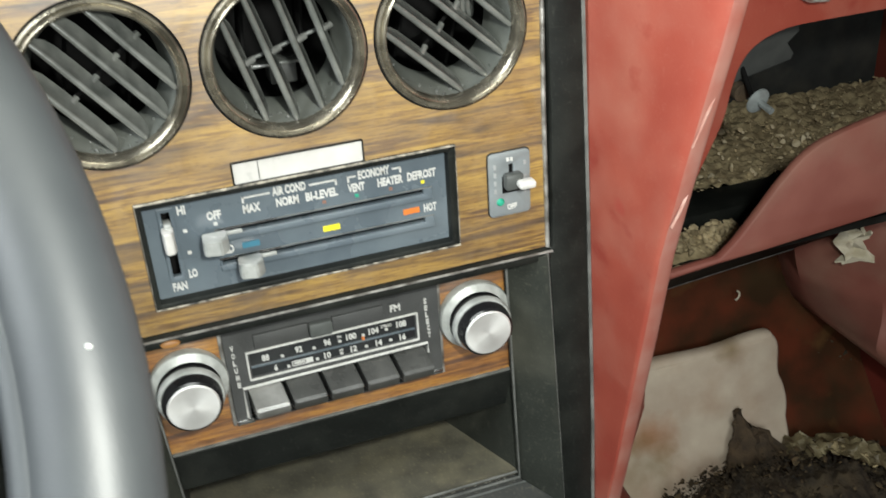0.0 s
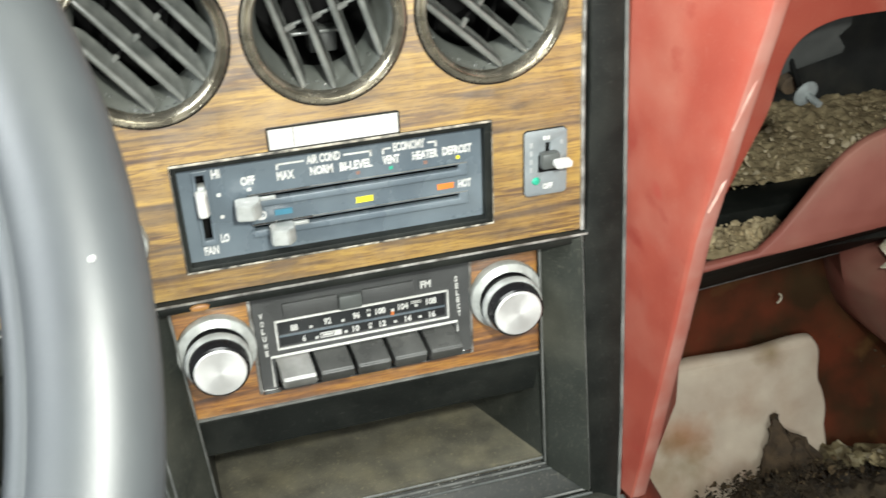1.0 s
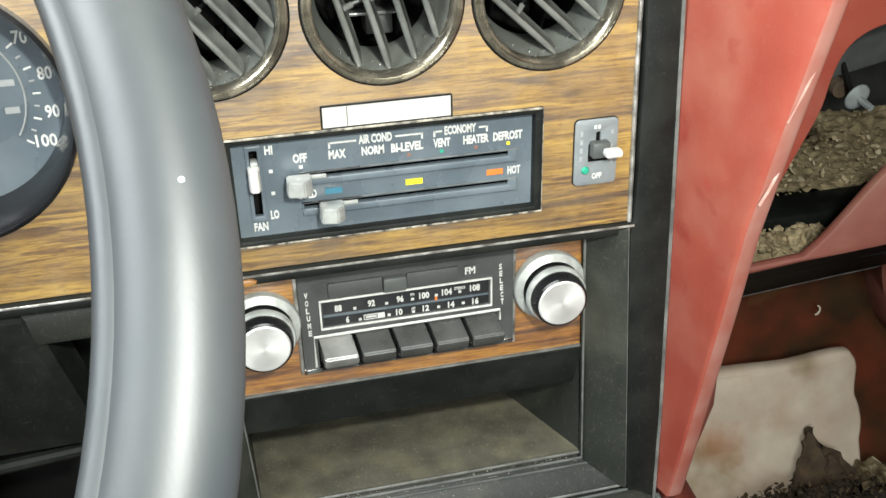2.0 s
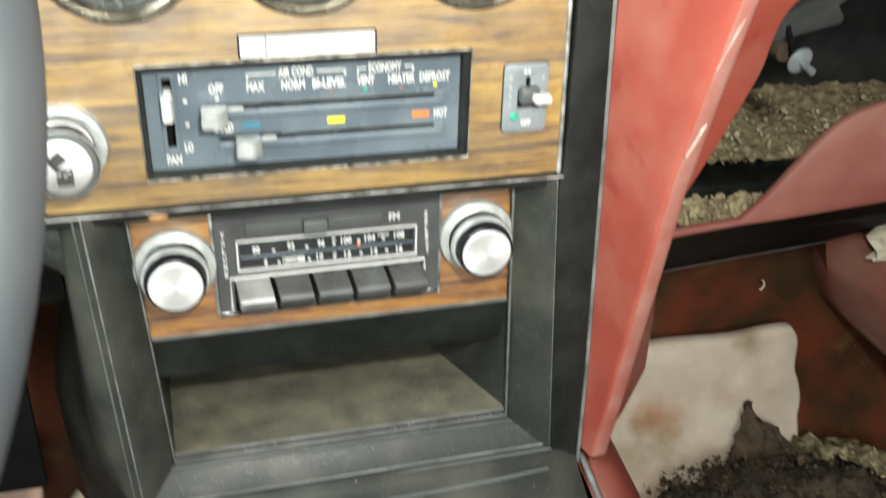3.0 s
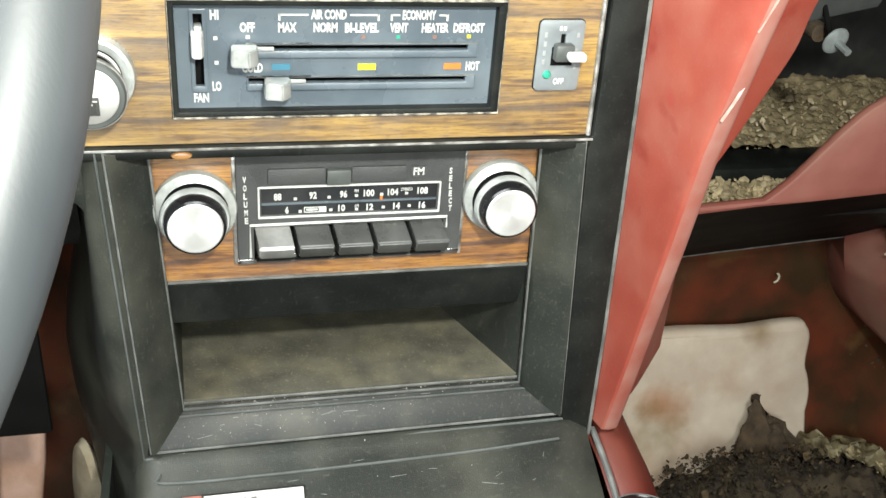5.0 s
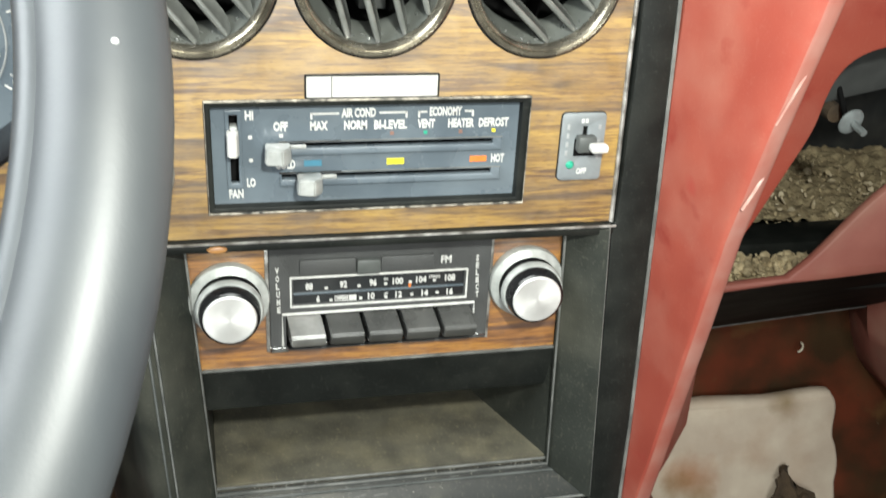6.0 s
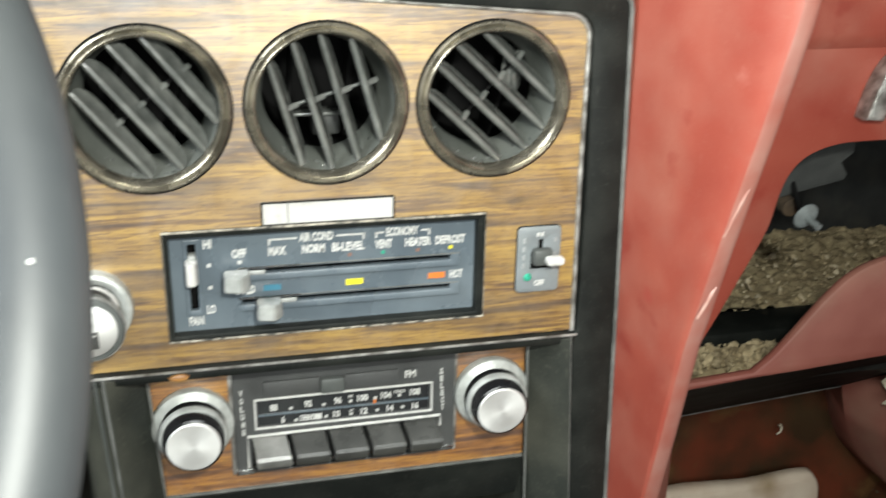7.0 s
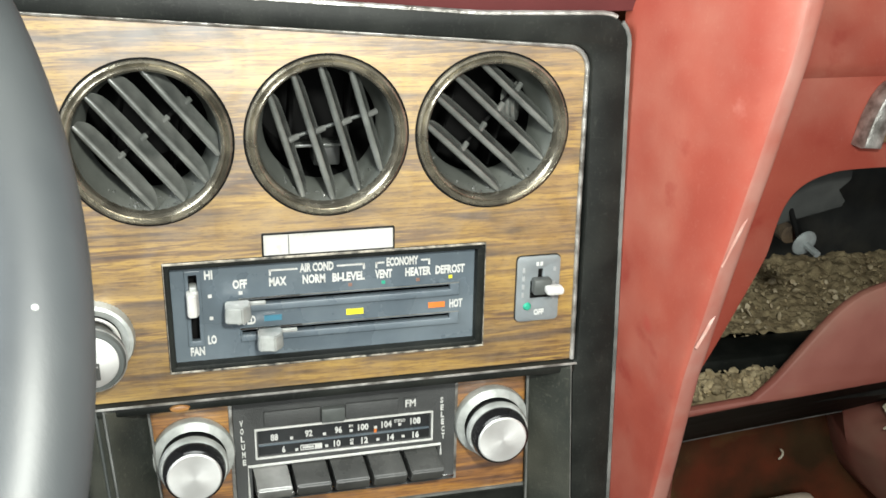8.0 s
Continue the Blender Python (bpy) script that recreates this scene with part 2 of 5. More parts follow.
SLAT = material("dusty_grey_slat", (0.125, 0.130, 0.122), (0.070, 0.075, 0.070), rough=0.22, scale=120, dust=0.35, dust_colour=(0.19, 0.192, 0.175), spec=1.0, rough_var=0.08)
CUP = material("dusty_vent_cup", (0.125, 0.134, 0.122), (0.070, 0.077, 0.069), rough=0.5, scale=60, dust=0.5, dust_colour=(0.175, 0.180, 0.160))
# near-black for gaps and recesses, the shade inside them put into the colour
DARK = material("near_black", (0.006, 0.006, 0.006), rough=0.9, spec=0.1)
SLATE = material("slate_grey_paint", (0.108, 0.134, 0.154), (0.080, 0.100, 0.118), rough=0.28, scale=40, dust=0.4, dust_colour=(0.175, 0.20, 0.215))
WHITE = material("white_print", (0.58, 0.58, 0.56), (0.46, 0.46, 0.44), rough=0.5, scale=400)
CLEAR = material("cloudy_white_plastic", (0.34, 0.35, 0.335), (0.25, 0.26, 0.25), rough=0.22, scale=160)
RED = material("faded_red_vinyl", (0.268, 0.057, 0.037), (0.230, 0.043, 0.029), rough=0.42, scale=34, dust=0.5, dust_colour=(0.325, 0.148, 0.108), bump=0.05, stain=(0.205, 0.028, 0.020), stain_scale=38, spec=0.45, flecks=0.12)
RED_WORN = material("dust_greyed_red_vinyl", (0.30, 0.125, 0.098), (0.27, 0.075, 0.055), rough=0.55, scale=55, dust=0.65, dust_colour=(0.33, 0.205, 0.175), bump=0.06, spec=0.4)
blot(RED, (-0.0070, -0.020, 0.062), 0.0045, (0.24, 0.026, 0.022), 0.9, 150.0)
blot(RED, (-0.0075, -0.015, 0.030), 0.0050, (0.24, 0.026, 0.022), 0.9, 150.0)
blot(RED, (-0.0120, -0.025, 0.185), 0.0060, (0.27, 0.034, 0.027), 0.7, 120.0)
blot(RED, (0.0000, -0.060, 0.290), 0.0050, (0.40, 0.18, 0.145), 0.35, 260.0)
RED_DARK = material("dusty_red_metal", (0.17, 0.026, 0.018), (0.10, 0.018, 0.012), rough=0.5, scale=14, dust=0.4, dust_colour=(0.15, 0.07, 0.045))
RUST = material("rusty_red_floor", (0.098, 0.022, 0.009), (0.030, 0.015, 0.006), rough=0.65, scale=22, dust=0.9, dust_colour=(0.046, 0.030, 0.012), bump=0.3, stain=(0.085, 0.042, 0.015), stain_scale=24, spec=0.15)
blot(RUST, (0.40, 0.33, 0.15), 0.09, (0.150, 0.030, 0.012), 0.85, 16.0)
blot(RUST, (-0.16, 0.30, 0.02), 0.12, (0.070, 0.044, 0.018), 0.9, 16.0)
blot(RUST, (0.58, 0.30, 0.02), 0.11, (0.050, 0.034, 0.009), 0.85, 16.0)
blot(RUST, (0.60, 0.30, 0.03), 0.03, (0.020, 0.026, 0.010), 0.8, 30.0)
FOAM = material("soiled_white_pad", (0.57, 0.50, 0.40), (0.46, 0.38, 0.30), rough=0.85, scale=30, dust=0.6, dust_colour=(0.35, 0.21, 0.13), bump=0.2)
blot(FOAM, (0.345, 0.27, 0.030), 0.030, (0.36, 0.15, 0.06), 0.75)
blot(FOAM, (0.335, 0.27, 0.000), 0.035, (0.17, 0.13, 0.045), 0.8)
blot(FOAM, (0.440, 0.29, 0.096), 0.022, (0.20, 0.14, 0.06), 0.75)
blot(FOAM, (0.350, 0.23, -0.055), 0.040, (0.30, 0.16, 0.10), 0.6)
SOIL = material("dark_rotten_soil", (0.042, 0.030, 0.017), (0.012, 0.009, 0.006), rough=0.95, scale=60, fine=500, dust=0.35, dust_colour=(0.10, 0.075, 0.038), bump=0.9, islands=0.4)
NUTS = material("acorn_litter", (0.52, 0.43, 0.27), (0.30, 0.235, 0.135), rough=0.8, scale=120, fine=700, bump=0.4, islands=0.4)
RIM = material("grey_wheel_foam", (0.030, 0.0345, 0.038), (0.022, 0.025, 0.028), rough=0.50, scale=26, fine=1500, bump=0.03, spec=0.42, dust=0.6, dust_colour=(0.056, 0.060, 0.060), rough_var=0.10, stretch=(1.0, 1.0, 0.35))
CABIN = material("dull_cabin_lining", (0.16, 0.15, 0.14), rough=0.9, scale=8)


def paint(name, colour, rough=0.5, metal=0.0):
    return material(name, colour, tuple(c * 0.85 for c in colour), rough=rough, metal=metal, scale=150)


YELLOW, ORANGE, BLUE, GREEN = paint("yellow_mark", (0.75, 0.66, 0.03)), paint("orange_mark", (0.60, 0.17, 0.03)), paint("blue_mark", (0.035, 0.15, 0.22)), paint("green_mark", (0.02, 0.30, 0.19))
DIM_PRINT = paint("dim_dial_print", (0.30, 0.31, 0.31))
GREY_PLATE = material("grey_switch_plate", (0.190, 0.212, 0.220), (0.150, 0.168, 0.176), rough=0.4, scale=100, dust=0.4, dust_colour=(0.26, 0.27, 0.26))
DIAL_GLASS = material("dusty_dial_glass", (0.022, 0.024, 0.026), (0.014, 0.015, 0.016), rough=0.2, scale=60, dust=0.5, dust_colour=(0.06, 0.062, 0.062))
GLOSS_BLACK = material("gloss_black", (0.012, 0.012, 0.013), rough=0.15, scale=60)
SPECK = paint("pale_dust_speck", (0.42, 0.40, 0.34))
PALE_LABEL = material("pale_blank_label", (0.54, 0.53, 0.51), (0.46, 0.45, 0.43), rough=0.3, scale=80)


# ---- mesh helpers ----
def thing(name, at, label, category, group="", kind=""):
    ob = new(name)
    ob.location, ob.empty_display_size = at, 0.02
    return tagged(ob, label, category, group, kind)


def root_of(ob):
    at = Vector((0, 0, 0))
    while ob is not None:
        at, ob = at + ob.location, ob.parent
    return at


def part(name, bm, mat, parent=None, label="", smooth=True, angle=35):
    """Links a bmesh, given in world places, as one mesh object under its thing or part."""
    if parent is not None:
        bmesh.ops.translate(bm, vec=-root_of(parent), verts=bm.verts)
    bmesh.ops.recalc_face_normals(bm, faces=bm.faces)
    me = bpy.data.meshes.new(name)
    for e in bm.edges:
        if len(e.link_faces) == 2 and e.calc_face_angle(0) > radians(angle):
            e.smooth = False
    for f in bm.faces:
        f.smooth = smooth
    bm.to_mesh(me)
    bm.free()
    me.materials.append(mat)
    ob = new(name, me)
    ob.parent = parent
    return tagged(ob, label)


def box(x0, y0, z0, x1, y1, z1, bevel=0.0, seg=2):
    bm = bmesh.new()
    bmesh.ops.create_cube(bm, size=1.0)
    for v in bm.verts:
        v.co = Vector(((x0 + x1) / 2 + v.co.x * (x1 - x0), (y0 + y1) / 2 + v.co.y * (y1 - y0), (z0 + z1) / 2 + v.co.z * (z1 - z0)))
    if bevel:
        bmesh.ops.bevel(bm, geom=bm.edges[:], offset=bevel, segments=seg, affect="EDGES", profile=0.5)
    return bm


def rrect(x0, z0, x1, z1, r=0.002, n=5):
    out = []
    for cx, cz, a in ((x1 - r, z1 - r, 0), (x0 + r, z1 - r, 90), (x0 + r, z0 + r, 180), (x1 - r, z0 + r, 270)):
        out += [(cx + r * math.cos(radians(a + 90 * k / n)), cz + r * math.sin(radians(a + 90 * k / n))) for k in range(n + 1)]
    return out


def disc(x, z, r, n=64):
    return [(x + r * math.cos(2 * math.pi * k / n), z + r * math.sin(2 * math.pi * k / n)) for k in range(n)]


def curve_mesh(cu):
    ob = bpy.data.objects.new("shape", cu)
    scene.collection.objects.link(ob)
    bpy.context.view_layer.update()
    me = bpy.data.meshes.new_from_object(ob.evaluated_get(bpy.context.evaluated_depsgraph_get()))
    bpy.data.objects.remove(ob)
    bm = bmesh.new()
    bm.from_mesh(me)
    bpy.data.meshes.remove(me)
    bmesh.ops.remove_doubles(bm, verts=bm.verts, dist=1e-6)
    return bm


def plate(loops, front, back, bevel=0.0):
    """An upright plate of the outlines' shape (the later ones are holes) from y = front to y = back."""
    cu = bpy.data.curves.new("shape", "CURVE")
    cu.dimensions, cu.fill_mode = "2D", "BOTH"
    cu.extrude = max((back - front) / 2 - bevel, 0)
    cu.bevel_depth, cu.bevel_resolution, cu.offset = bevel, 1, -bevel
    for loop in loops:
        sp = cu.splines.new("POLY")
        sp.points.add(len(loop) - 1)
        for p, (x, z) in zip(sp.points, loop):
            p.co = (x, z, 0, 1)
        sp.use_cyclic_u = True
    bm = curve_mesh(cu)
    for v in bm.verts:
        v.co = Vector((v.co.x, (front + back) / 2 - v.co.z, v.co.y))
    return bm


def lathe(profile, x, z, n=48, y=0.0):
    """A turned shape round an axis along y: rows of (radius, y)."""
    bm = bmesh.new()
    rings = []
    for r, d in profile:
        if r < 1e-6:
            rings.append([bm.verts.new((x, y + d, z))])
        else:
            rings.append([bm.verts.new((x + r * math.cos(2 * math.pi * k / n), y + d, z + r * math.sin(2 * math.pi * k / n))) for k in range(n)])
    for a, b in zip(rings, rings[1:]):
        for k in range(n):
            q = [a[k % len(a)], a[(k + 1) % len(a)], b[(k + 1) % len(b)], b[k % len(b)]]
            q = list(dict.fromkeys(q))
            if len(q) > 2:
                bm.faces.new(q)
    return bm


def tube(path, r, n=8, closed=False, flat=1.0):
    """A rod along a path of points."""
    bm = bmesh.new()
    pts = [Vector(p) for p in path]
    rings = []
    for i, p in enumerate(pts):
        a = pts[i - 1] if i or closed else p
        b = pts[(i + 1) % len(pts)] if i + 1 < len(pts) or closed else p
        d = (b - a).normalized()
        u = d.cross(Vector((0, 1, 0)))
        if u.length < 0.2:
            u = d.cross(Vector((1, 0, 0)))
        u.normalize()
        w = d.cross(u)
        rings.append([bm.verts.new(p + r * math.cos(2 * math.pi * k / n) * u + flat * r * math.sin(2 * math.pi * k / n) * w) for k in range(n)])
    pairs = list(zip(rings, rings[1:])) + ([(rings[-1], rings[0])] if closed else [])
    for a, b in pairs:
        for k in range(n):
            bm.faces.new((a[k], a[(k + 1) % n], b[(k + 1) % n], b[k]))
    if not closed:
        bm.faces.new(rings[0]), bm.faces.new(rings[-1][::-1])
    return bm


def sheet(rows, thick=0.0):
    """A sheet through rows of points, with a thickness away from the eye."""
    bm = bmesh.new()
    vs = [[bm.verts.new(p) for p in row] for row in rows]
    for a, b in zip(vs, vs[1:]):
        for k in range(len(a) - 1):
            bm.faces.new((a[k], a[k + 1], b[k + 1], b[k]))
    if thick:
        bmesh.ops.recalc_face_normals(bm, faces=bm.faces)
        bmesh.ops.solidify(bm, geom=bm.faces[:], thickness=thick)
    return bm


def smooth_line(pts, n=6):
    """Points along a smooth curve through the given ones."""
    p = [Vector(q) for q in pts]
    p = [2 * p[0] - p[1], *p, 2 * p[-1] - p[-2]]
    out = []
    for a, b, c, d in zip(p, p[1:], p[2:], p[3:]):
        for k in range(n):
            t = k / n
            out.append(0.5 * (2 * b + (c - a) * t + (2 * a - 5 * b + 4 * c - d) * t * t + (3 * b - a - 3 * c + d) * t ** 3))
    return out + [p[-2]]


def lettering(words, height, x, y, z, mat, parent, width=None, bold=0.00015):
    """Raised print that stands in the upright plane at y; height is that of a capital."""
    cu = bpy.data.curves.new("print", "FONT")
    cu.body, cu.size, cu.align_x, cu.align_y = words, height / 0.70, "CENTER", "CENTER"
    cu.extrude, cu.offset, cu.resolution_u = 0.00012, bold, 2
    bm = curve_mesh(cu)
    xs, zs = [v.co.x for v in bm.verts], [v.co.y for v in bm.verts]
    wide = (width or 0.62 * (max(xs) - min(xs))) / (max(xs) - min(xs))
    for v in bm.verts:
        v.co = Vector((x + (v.co.x - (max(xs) + min(xs)) / 2) * wide, y - v.co.z, z + v.co.y - (max(zs) + min(zs)) / 2))
    return part("lettering", bm, mat, parent, "", smooth=False)


def bar(x0, z0, x1, z1, y, mat, parent, name="mark", thick=0.0003):
    return part(name, box(x0, y - thick, z0, x1, y + 0.0002, z1), mat, parent, smooth=False)


# ---- dashboard, upper part ----
def top_z(x):
    return 0.5845 - 0.075 * (x + 0.03)


VENTS = ((-0.0735, 0.540, 38.0), (-0.0022, 0.540, 16.0), (0.0683, 0.5395, 47.0))

fascia = thing("dashboard_fascia", (0.0, 0.0, 0.428), "walnut-grain dashboard fascia with worn silver edging", "dashboard", kind="structure")
corner = [(0.0985 + 0.010 * math.cos(radians(a)), top_z(0.0985) - 0.010 + 0.010 * math.sin(radians(a))) for a in range(0, 91, 15)]
outline = [(-0.42, 0.428), (0.1105, 0.428), (0.1090, 0.50)] + corner + [(x, top_z(x)) for x in (0.05, 0.0, -0.05, -0.12, -0.2, -0.42)]
holes = [disc(x, z, 0.0315) for x, z, _ in VENTS] + [rrect(-0.0705, 0.441, 0.0655, 0.488, 0.0005), disc(-0.177, 0.510, 0.0505), disc(-0.1015, 0.4588, 0.0125)]
part("wood_board", plate([outline] + holes, 0.0, 0.006), WOOD, fascia, "glossy walnut-grain veneer", angle=30)
edge_path = [(0.1110, -0.0005, 0.428), (0.1095, -0.0005, 0.50)] + [(x + 0.0005, -0.0005, z) for x, z in corner] + [(x, -0.0005, top_z(x) + 0.0005) for x in (0.05, 0.0, -0.05, -0.12, -0.2, -0.42)]
part("silver_edge", tube(edge_path, 0.0011, 8), CHROME, fascia, "worn silver foil edging")
part("lower_lip", box(-0.42, -0.0045, 0.4228, 0.1115, 0.02, 0.4275, 0.0012), BLACK, fascia, "black lower lip with rubbed edge")
part("lip_edge", tube([(-0.42, -0.0042, 0.4272), (0.112, -0.0042, 0.4272)], 0.0006, 6), CHROME, fascia)

chip = lathe([(0.0, -0.0012), (0.0030, -0.0008), (0.0034, 0.0004), (0.0, 0.0006)], 0, 0, 14)
bmesh.ops.transform(chip, matrix=Matrix.Translation((-0.069, -0.0048, 0.4248)) @ Matrix.Diagonal((1.3, 1, 0.45, 1)), verts=chip.verts)
part("veneer_chip", chip, WOOD_RED, fascia, "loose reddish chip under the lip")
knee = thing("knee_panel", (-0.28, 0.02, 0.34), "black lower dash panel under the wood fascia", "dash panel", kind="structure")
knee_edge = [(-0.55, 0.4222), (-0.1008, 0.4222), (-0.0990, 0.3850), (-0.1102, 0.3800)] + [(-0.1225 + 0.0123 * math.cos(radians(a)), 0.3915 + 0.0123 * math.sin(radians(a))) for a in range(0, 91, 15)] + [(-0.55, 0.4038)]
part("lower_rail", plate([knee_edge], 0.0005, 0.024, 0.0035), VINYL, knee, "grained rail with a rounded corner")
# black sheet set back to draw the dark recess behind the rail
part("panel", sheet([smooth_line([(x, 0.024, 0.4225), (x, 0.050, 0.412), (x, 0.060, 0.385), (x, 0.070, 0.352), (x, 0.080, 0.343), (x, 0.110, 0.338), (x, 0.19, 0.335)], 4) for x in (-0.20, -0.160, -0.130, -0.121)], 0.003), BLACK, knee)
rows = []
for z, y, lean in ((0.4215, 0.002, 0.0), (0.4180, -0.001, 0.0), (0.40, 0.000, 0.004), (0.375, 0.003, 0.010), (0.352, 0.007, 0.015), (0.3445, 0.0095, 0.017), (0.3415, 0.014, 0.018), (0.3420, 0.035, 0.018), (0.345, 0.10, 0.018)):
    rows.append([(x, y, z) for x in (-0.60, -0.40, -0.25)] + [(-0.1640 + lean, y, z), (-0.1600 + lean, y + 0.004, z), (-0.1590 + lean, y + 0.03, z)])
part("cover", sheet(rows, 0.003), BLACK, knee, "black driver-side cover")
part("cover_lip", tube([(-0.60, 0.012, 0.3300), (-0.26, 0.012, 0.3310), (-0.150, 0.018, 0.3350)], 0.0035, 10), BLACK, knee, "rolled lower lip")
# added black sheet, shade over the pedals in place of the red firewall
part("shade_sheet", box(-0.62, 0.10, 0.20, -0.155, 0.106, 0.345, 0.002), DARK, knee, "black sheet for the shade above the pedals")
pedal = thing("brake_pedal", (-0.245, 0.06, 0.27), "worn grey brake pedal on a black arm", "pedal")
part("arm", tube(smooth_line([(-0.232, 0.098, 0.335), (-0.236, 0.075, 0.305), (-0.243, 0.060, 0.275)], 4), 0.006, 8), VINYL, pedal)
pad_bm = box(-0.285, 0.046, 0.235, -0.205, 0.058, 0.278, 0.004)
part("tread", pad_bm, EDGE_DARK, pedal, "rubbed grey rubber tread")
bezel = thing("dashboard_bezel", (0.125, 0.0, 0.26), "black plastic bezel framing the dashboard centre", "bezel", kind="structure")
right = [(0.1365, 0.252), (0.1355, 0.315), (0.1335, 0.372), (0.1312, 0.44), (0.1282, 0.519), (0.1262, 0.572)]
arc = [(0.1132 + 0.013 * math.cos(radians(a)), 0.5755 + 0.013 * math.sin(radians(a))) for a in range(0, 91, 15)]
top = [(x, top_z(x) + 0.0115) for x in (0.06, 0.0, -0.06, -0.2, -0.42)]
inner = [(-0.42, top_z(-0.42) + 0.001), (-0.2, top_z(-0.2) + 0.001), (0.0, top_z(0) + 0.001), (0.08, top_z(0.08) + 0.001)] + [(x + 0.0015, z + 0.001) for x, z in corner[::-1]] + [(0.1120, 0.50), (0.1125, 0.428), (0.1105, 0.426), (0.1190, 0.268), (0.120, 0.252)]
part("frame", plate([right + arc + top + inner], -0.0035, 0.03, 0.001), BLACK, bezel)
# pale tube paints the rubbed edge together with its highlight
part("outer_edge", tube([(x, -0.003, z) for x, z in right + arc[:4]], 0.0012, 6), EDGE, bezel, "thin grey rubbed edge with its highlight line")
part("top_edge", tube([(x, -0.003, z) for x, z in arc[4:] + top], 0.0011, 6), CHROME, bezel, "flaking silver top edge")


def air_vent(x, z, lean, spread):
    v = thing("air_vent", (x, 0.0, z), "round dash air vent with four dusty grey slats", "air vent", "dash air vents")
    ring = lathe([(0.0287, 0.006), (0.0285, 0.0), (0.0290, -0.0020), (0.0299, -0.0028), (0.0305, -0.0022), (0.0309, -0.0010), (0.0313, -0.0012), (0.0321, -0.0022), (0.0329, -0.0017), (0.0333, 0.0), (0.0315, 0.002)], x, z, 132)
    for q in ring.verts:
        if -0.0025 < q.co.y < -0.0014 and math.hypot(q.co.x - x, q.co.z - z) > 0.0318 and round(math.atan2(q.co.z - z, q.co.x - x) / (2 * math.pi) * 132) % 2:
            q.co.y += 0.00022
    part("ring", ring, BRONZE, v, "tarnished bronze-chrome ring")
    part("seat_gap", lathe([(0.0331, 0.0004), (0.0333, -0.0005), (0.0339, -0.0005), (0.0341, 0.0004)], x, z, 72), DARK, v)
    part("cup", lathe([(0.0289, 0.0), (0.0286, 0.006), (0.0274, 0.013), (0.0250, 0.021), (0.0246, 0.026), (0.0262, 0.026), (0.0300, 0.010)], x, z, 48), CUP, v, "dusty grey ball housing")
    # duct and inner vanes coloured near-black for the shade down the vent
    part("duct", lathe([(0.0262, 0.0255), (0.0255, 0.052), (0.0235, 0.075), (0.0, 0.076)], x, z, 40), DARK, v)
    for side in (-0.012, 0.013):
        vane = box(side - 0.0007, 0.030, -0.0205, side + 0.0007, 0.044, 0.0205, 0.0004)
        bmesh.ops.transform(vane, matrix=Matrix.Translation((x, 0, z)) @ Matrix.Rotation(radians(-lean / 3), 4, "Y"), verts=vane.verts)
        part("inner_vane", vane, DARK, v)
    if abs(x) < 0.01:
        part("stop_shelf", box(x - 0.012, 0.024, z - 0.0105, x + 0.010, 0.036, z - 0.0090, 0.0005), SLAT, v, "grey shelf across the duct")
        part("stop_block", box(x - 0.003, 0.028, z - 0.0200, x + 0.009, 0.040, z - 0.0108, 0.001), VANE, v, "dark grey block in the duct")
    if x > 0.05:
        wheel = lathe([(0.0, 0.0), (0.0030, 0.0), (0.0082, 0.0008), (0.0092, 0.0020), (0.0082, 0.0032), (0.0092, 0.0044), (0.0082, 0.0056), (0.0092, 0.0068), (0.0, 0.008)], 0, 0, 24)
        bmesh.ops.transform(wheel, matrix=Matrix.Translation((x + 0.0175, 0.019, z + 0.008)) @ Matrix.Rotation(radians(62), 4, "Z"), verts=wheel.verts)
        part("thumb_wheel", wheel, SLAT, v, "grooved grey thumb wheel")
    turn = Matrix.Translation((x, 0, z)) @ Matrix.Rotation(radians(lean), 4, "Y")
    for k in range(4):
        off = -0.0172 + 0.0115 * k
        half = math.sqrt(0.0282 ** 2 - off ** 2)
        bm = bmesh.new()
        rings = []
        for s in (-1, -0.97, -0.92, -0.85, -0.72, -0.4, 0.0, 0.4, 0.72, 0.85, 0.92, 0.97, 1):
            d = 0.0080 * (1 - 0.60 * abs(s) ** 8)
            h = 0.0018 * (1 - 0.25 * abs(s) ** 8)
            prof = [(-h * 0.35, 0.0017), (-h * 0.75, 0.0009), (-h * 0.7, -0.0003), (0.0, -0.0009), (h * 0.7, -0.0003), (h * 0.75, 0.0009), (h * 0.35, 0.0017), (h * 0.35, d), (-h * 0.35, d)]
            rings.append([bm.verts.new((off + px * math.cos(spread) + py * math.sin(spread), 0.0045 + py * math.cos(spread) - px * math.sin(spread), s * half)) for px, py in prof])
        for a, b in zip(rings, rings[1:]):
            for i in range(9):
                bm.faces.new((a[i], a[(i + 1) % 9], b[(i + 1) % 9], b[i]))
        bm.faces.new(rings[0]), bm.faces.new(rings[-1][::-1])
        bmesh.ops.transform(bm, matrix=turn, verts=bm.verts)
        part("slat", bm, SLAT, v, angle=75)
        pin = tube([(off + 0.0005, 0.0085, 0.001), (off + 0.0060, 0.0112, 0.001)], 0.0013, 10)
        bmesh.ops.transform(pin, matrix=turn, verts=pin.verts)
        part("pin", pin, EDGE if abs(x) < 0.01 else SLAT, v)
    rod = tube([(-0.017, 0.0125, 0.001), (0.0235, 0.0125, 0.001)], 0.0008, 8)
    bmesh.ops.transform(rod, matrix=turn, verts=rod.verts)
    part("link_rod", rod, EDGE_DARK if abs(x) < 0.01 else DARK, v)
    return v


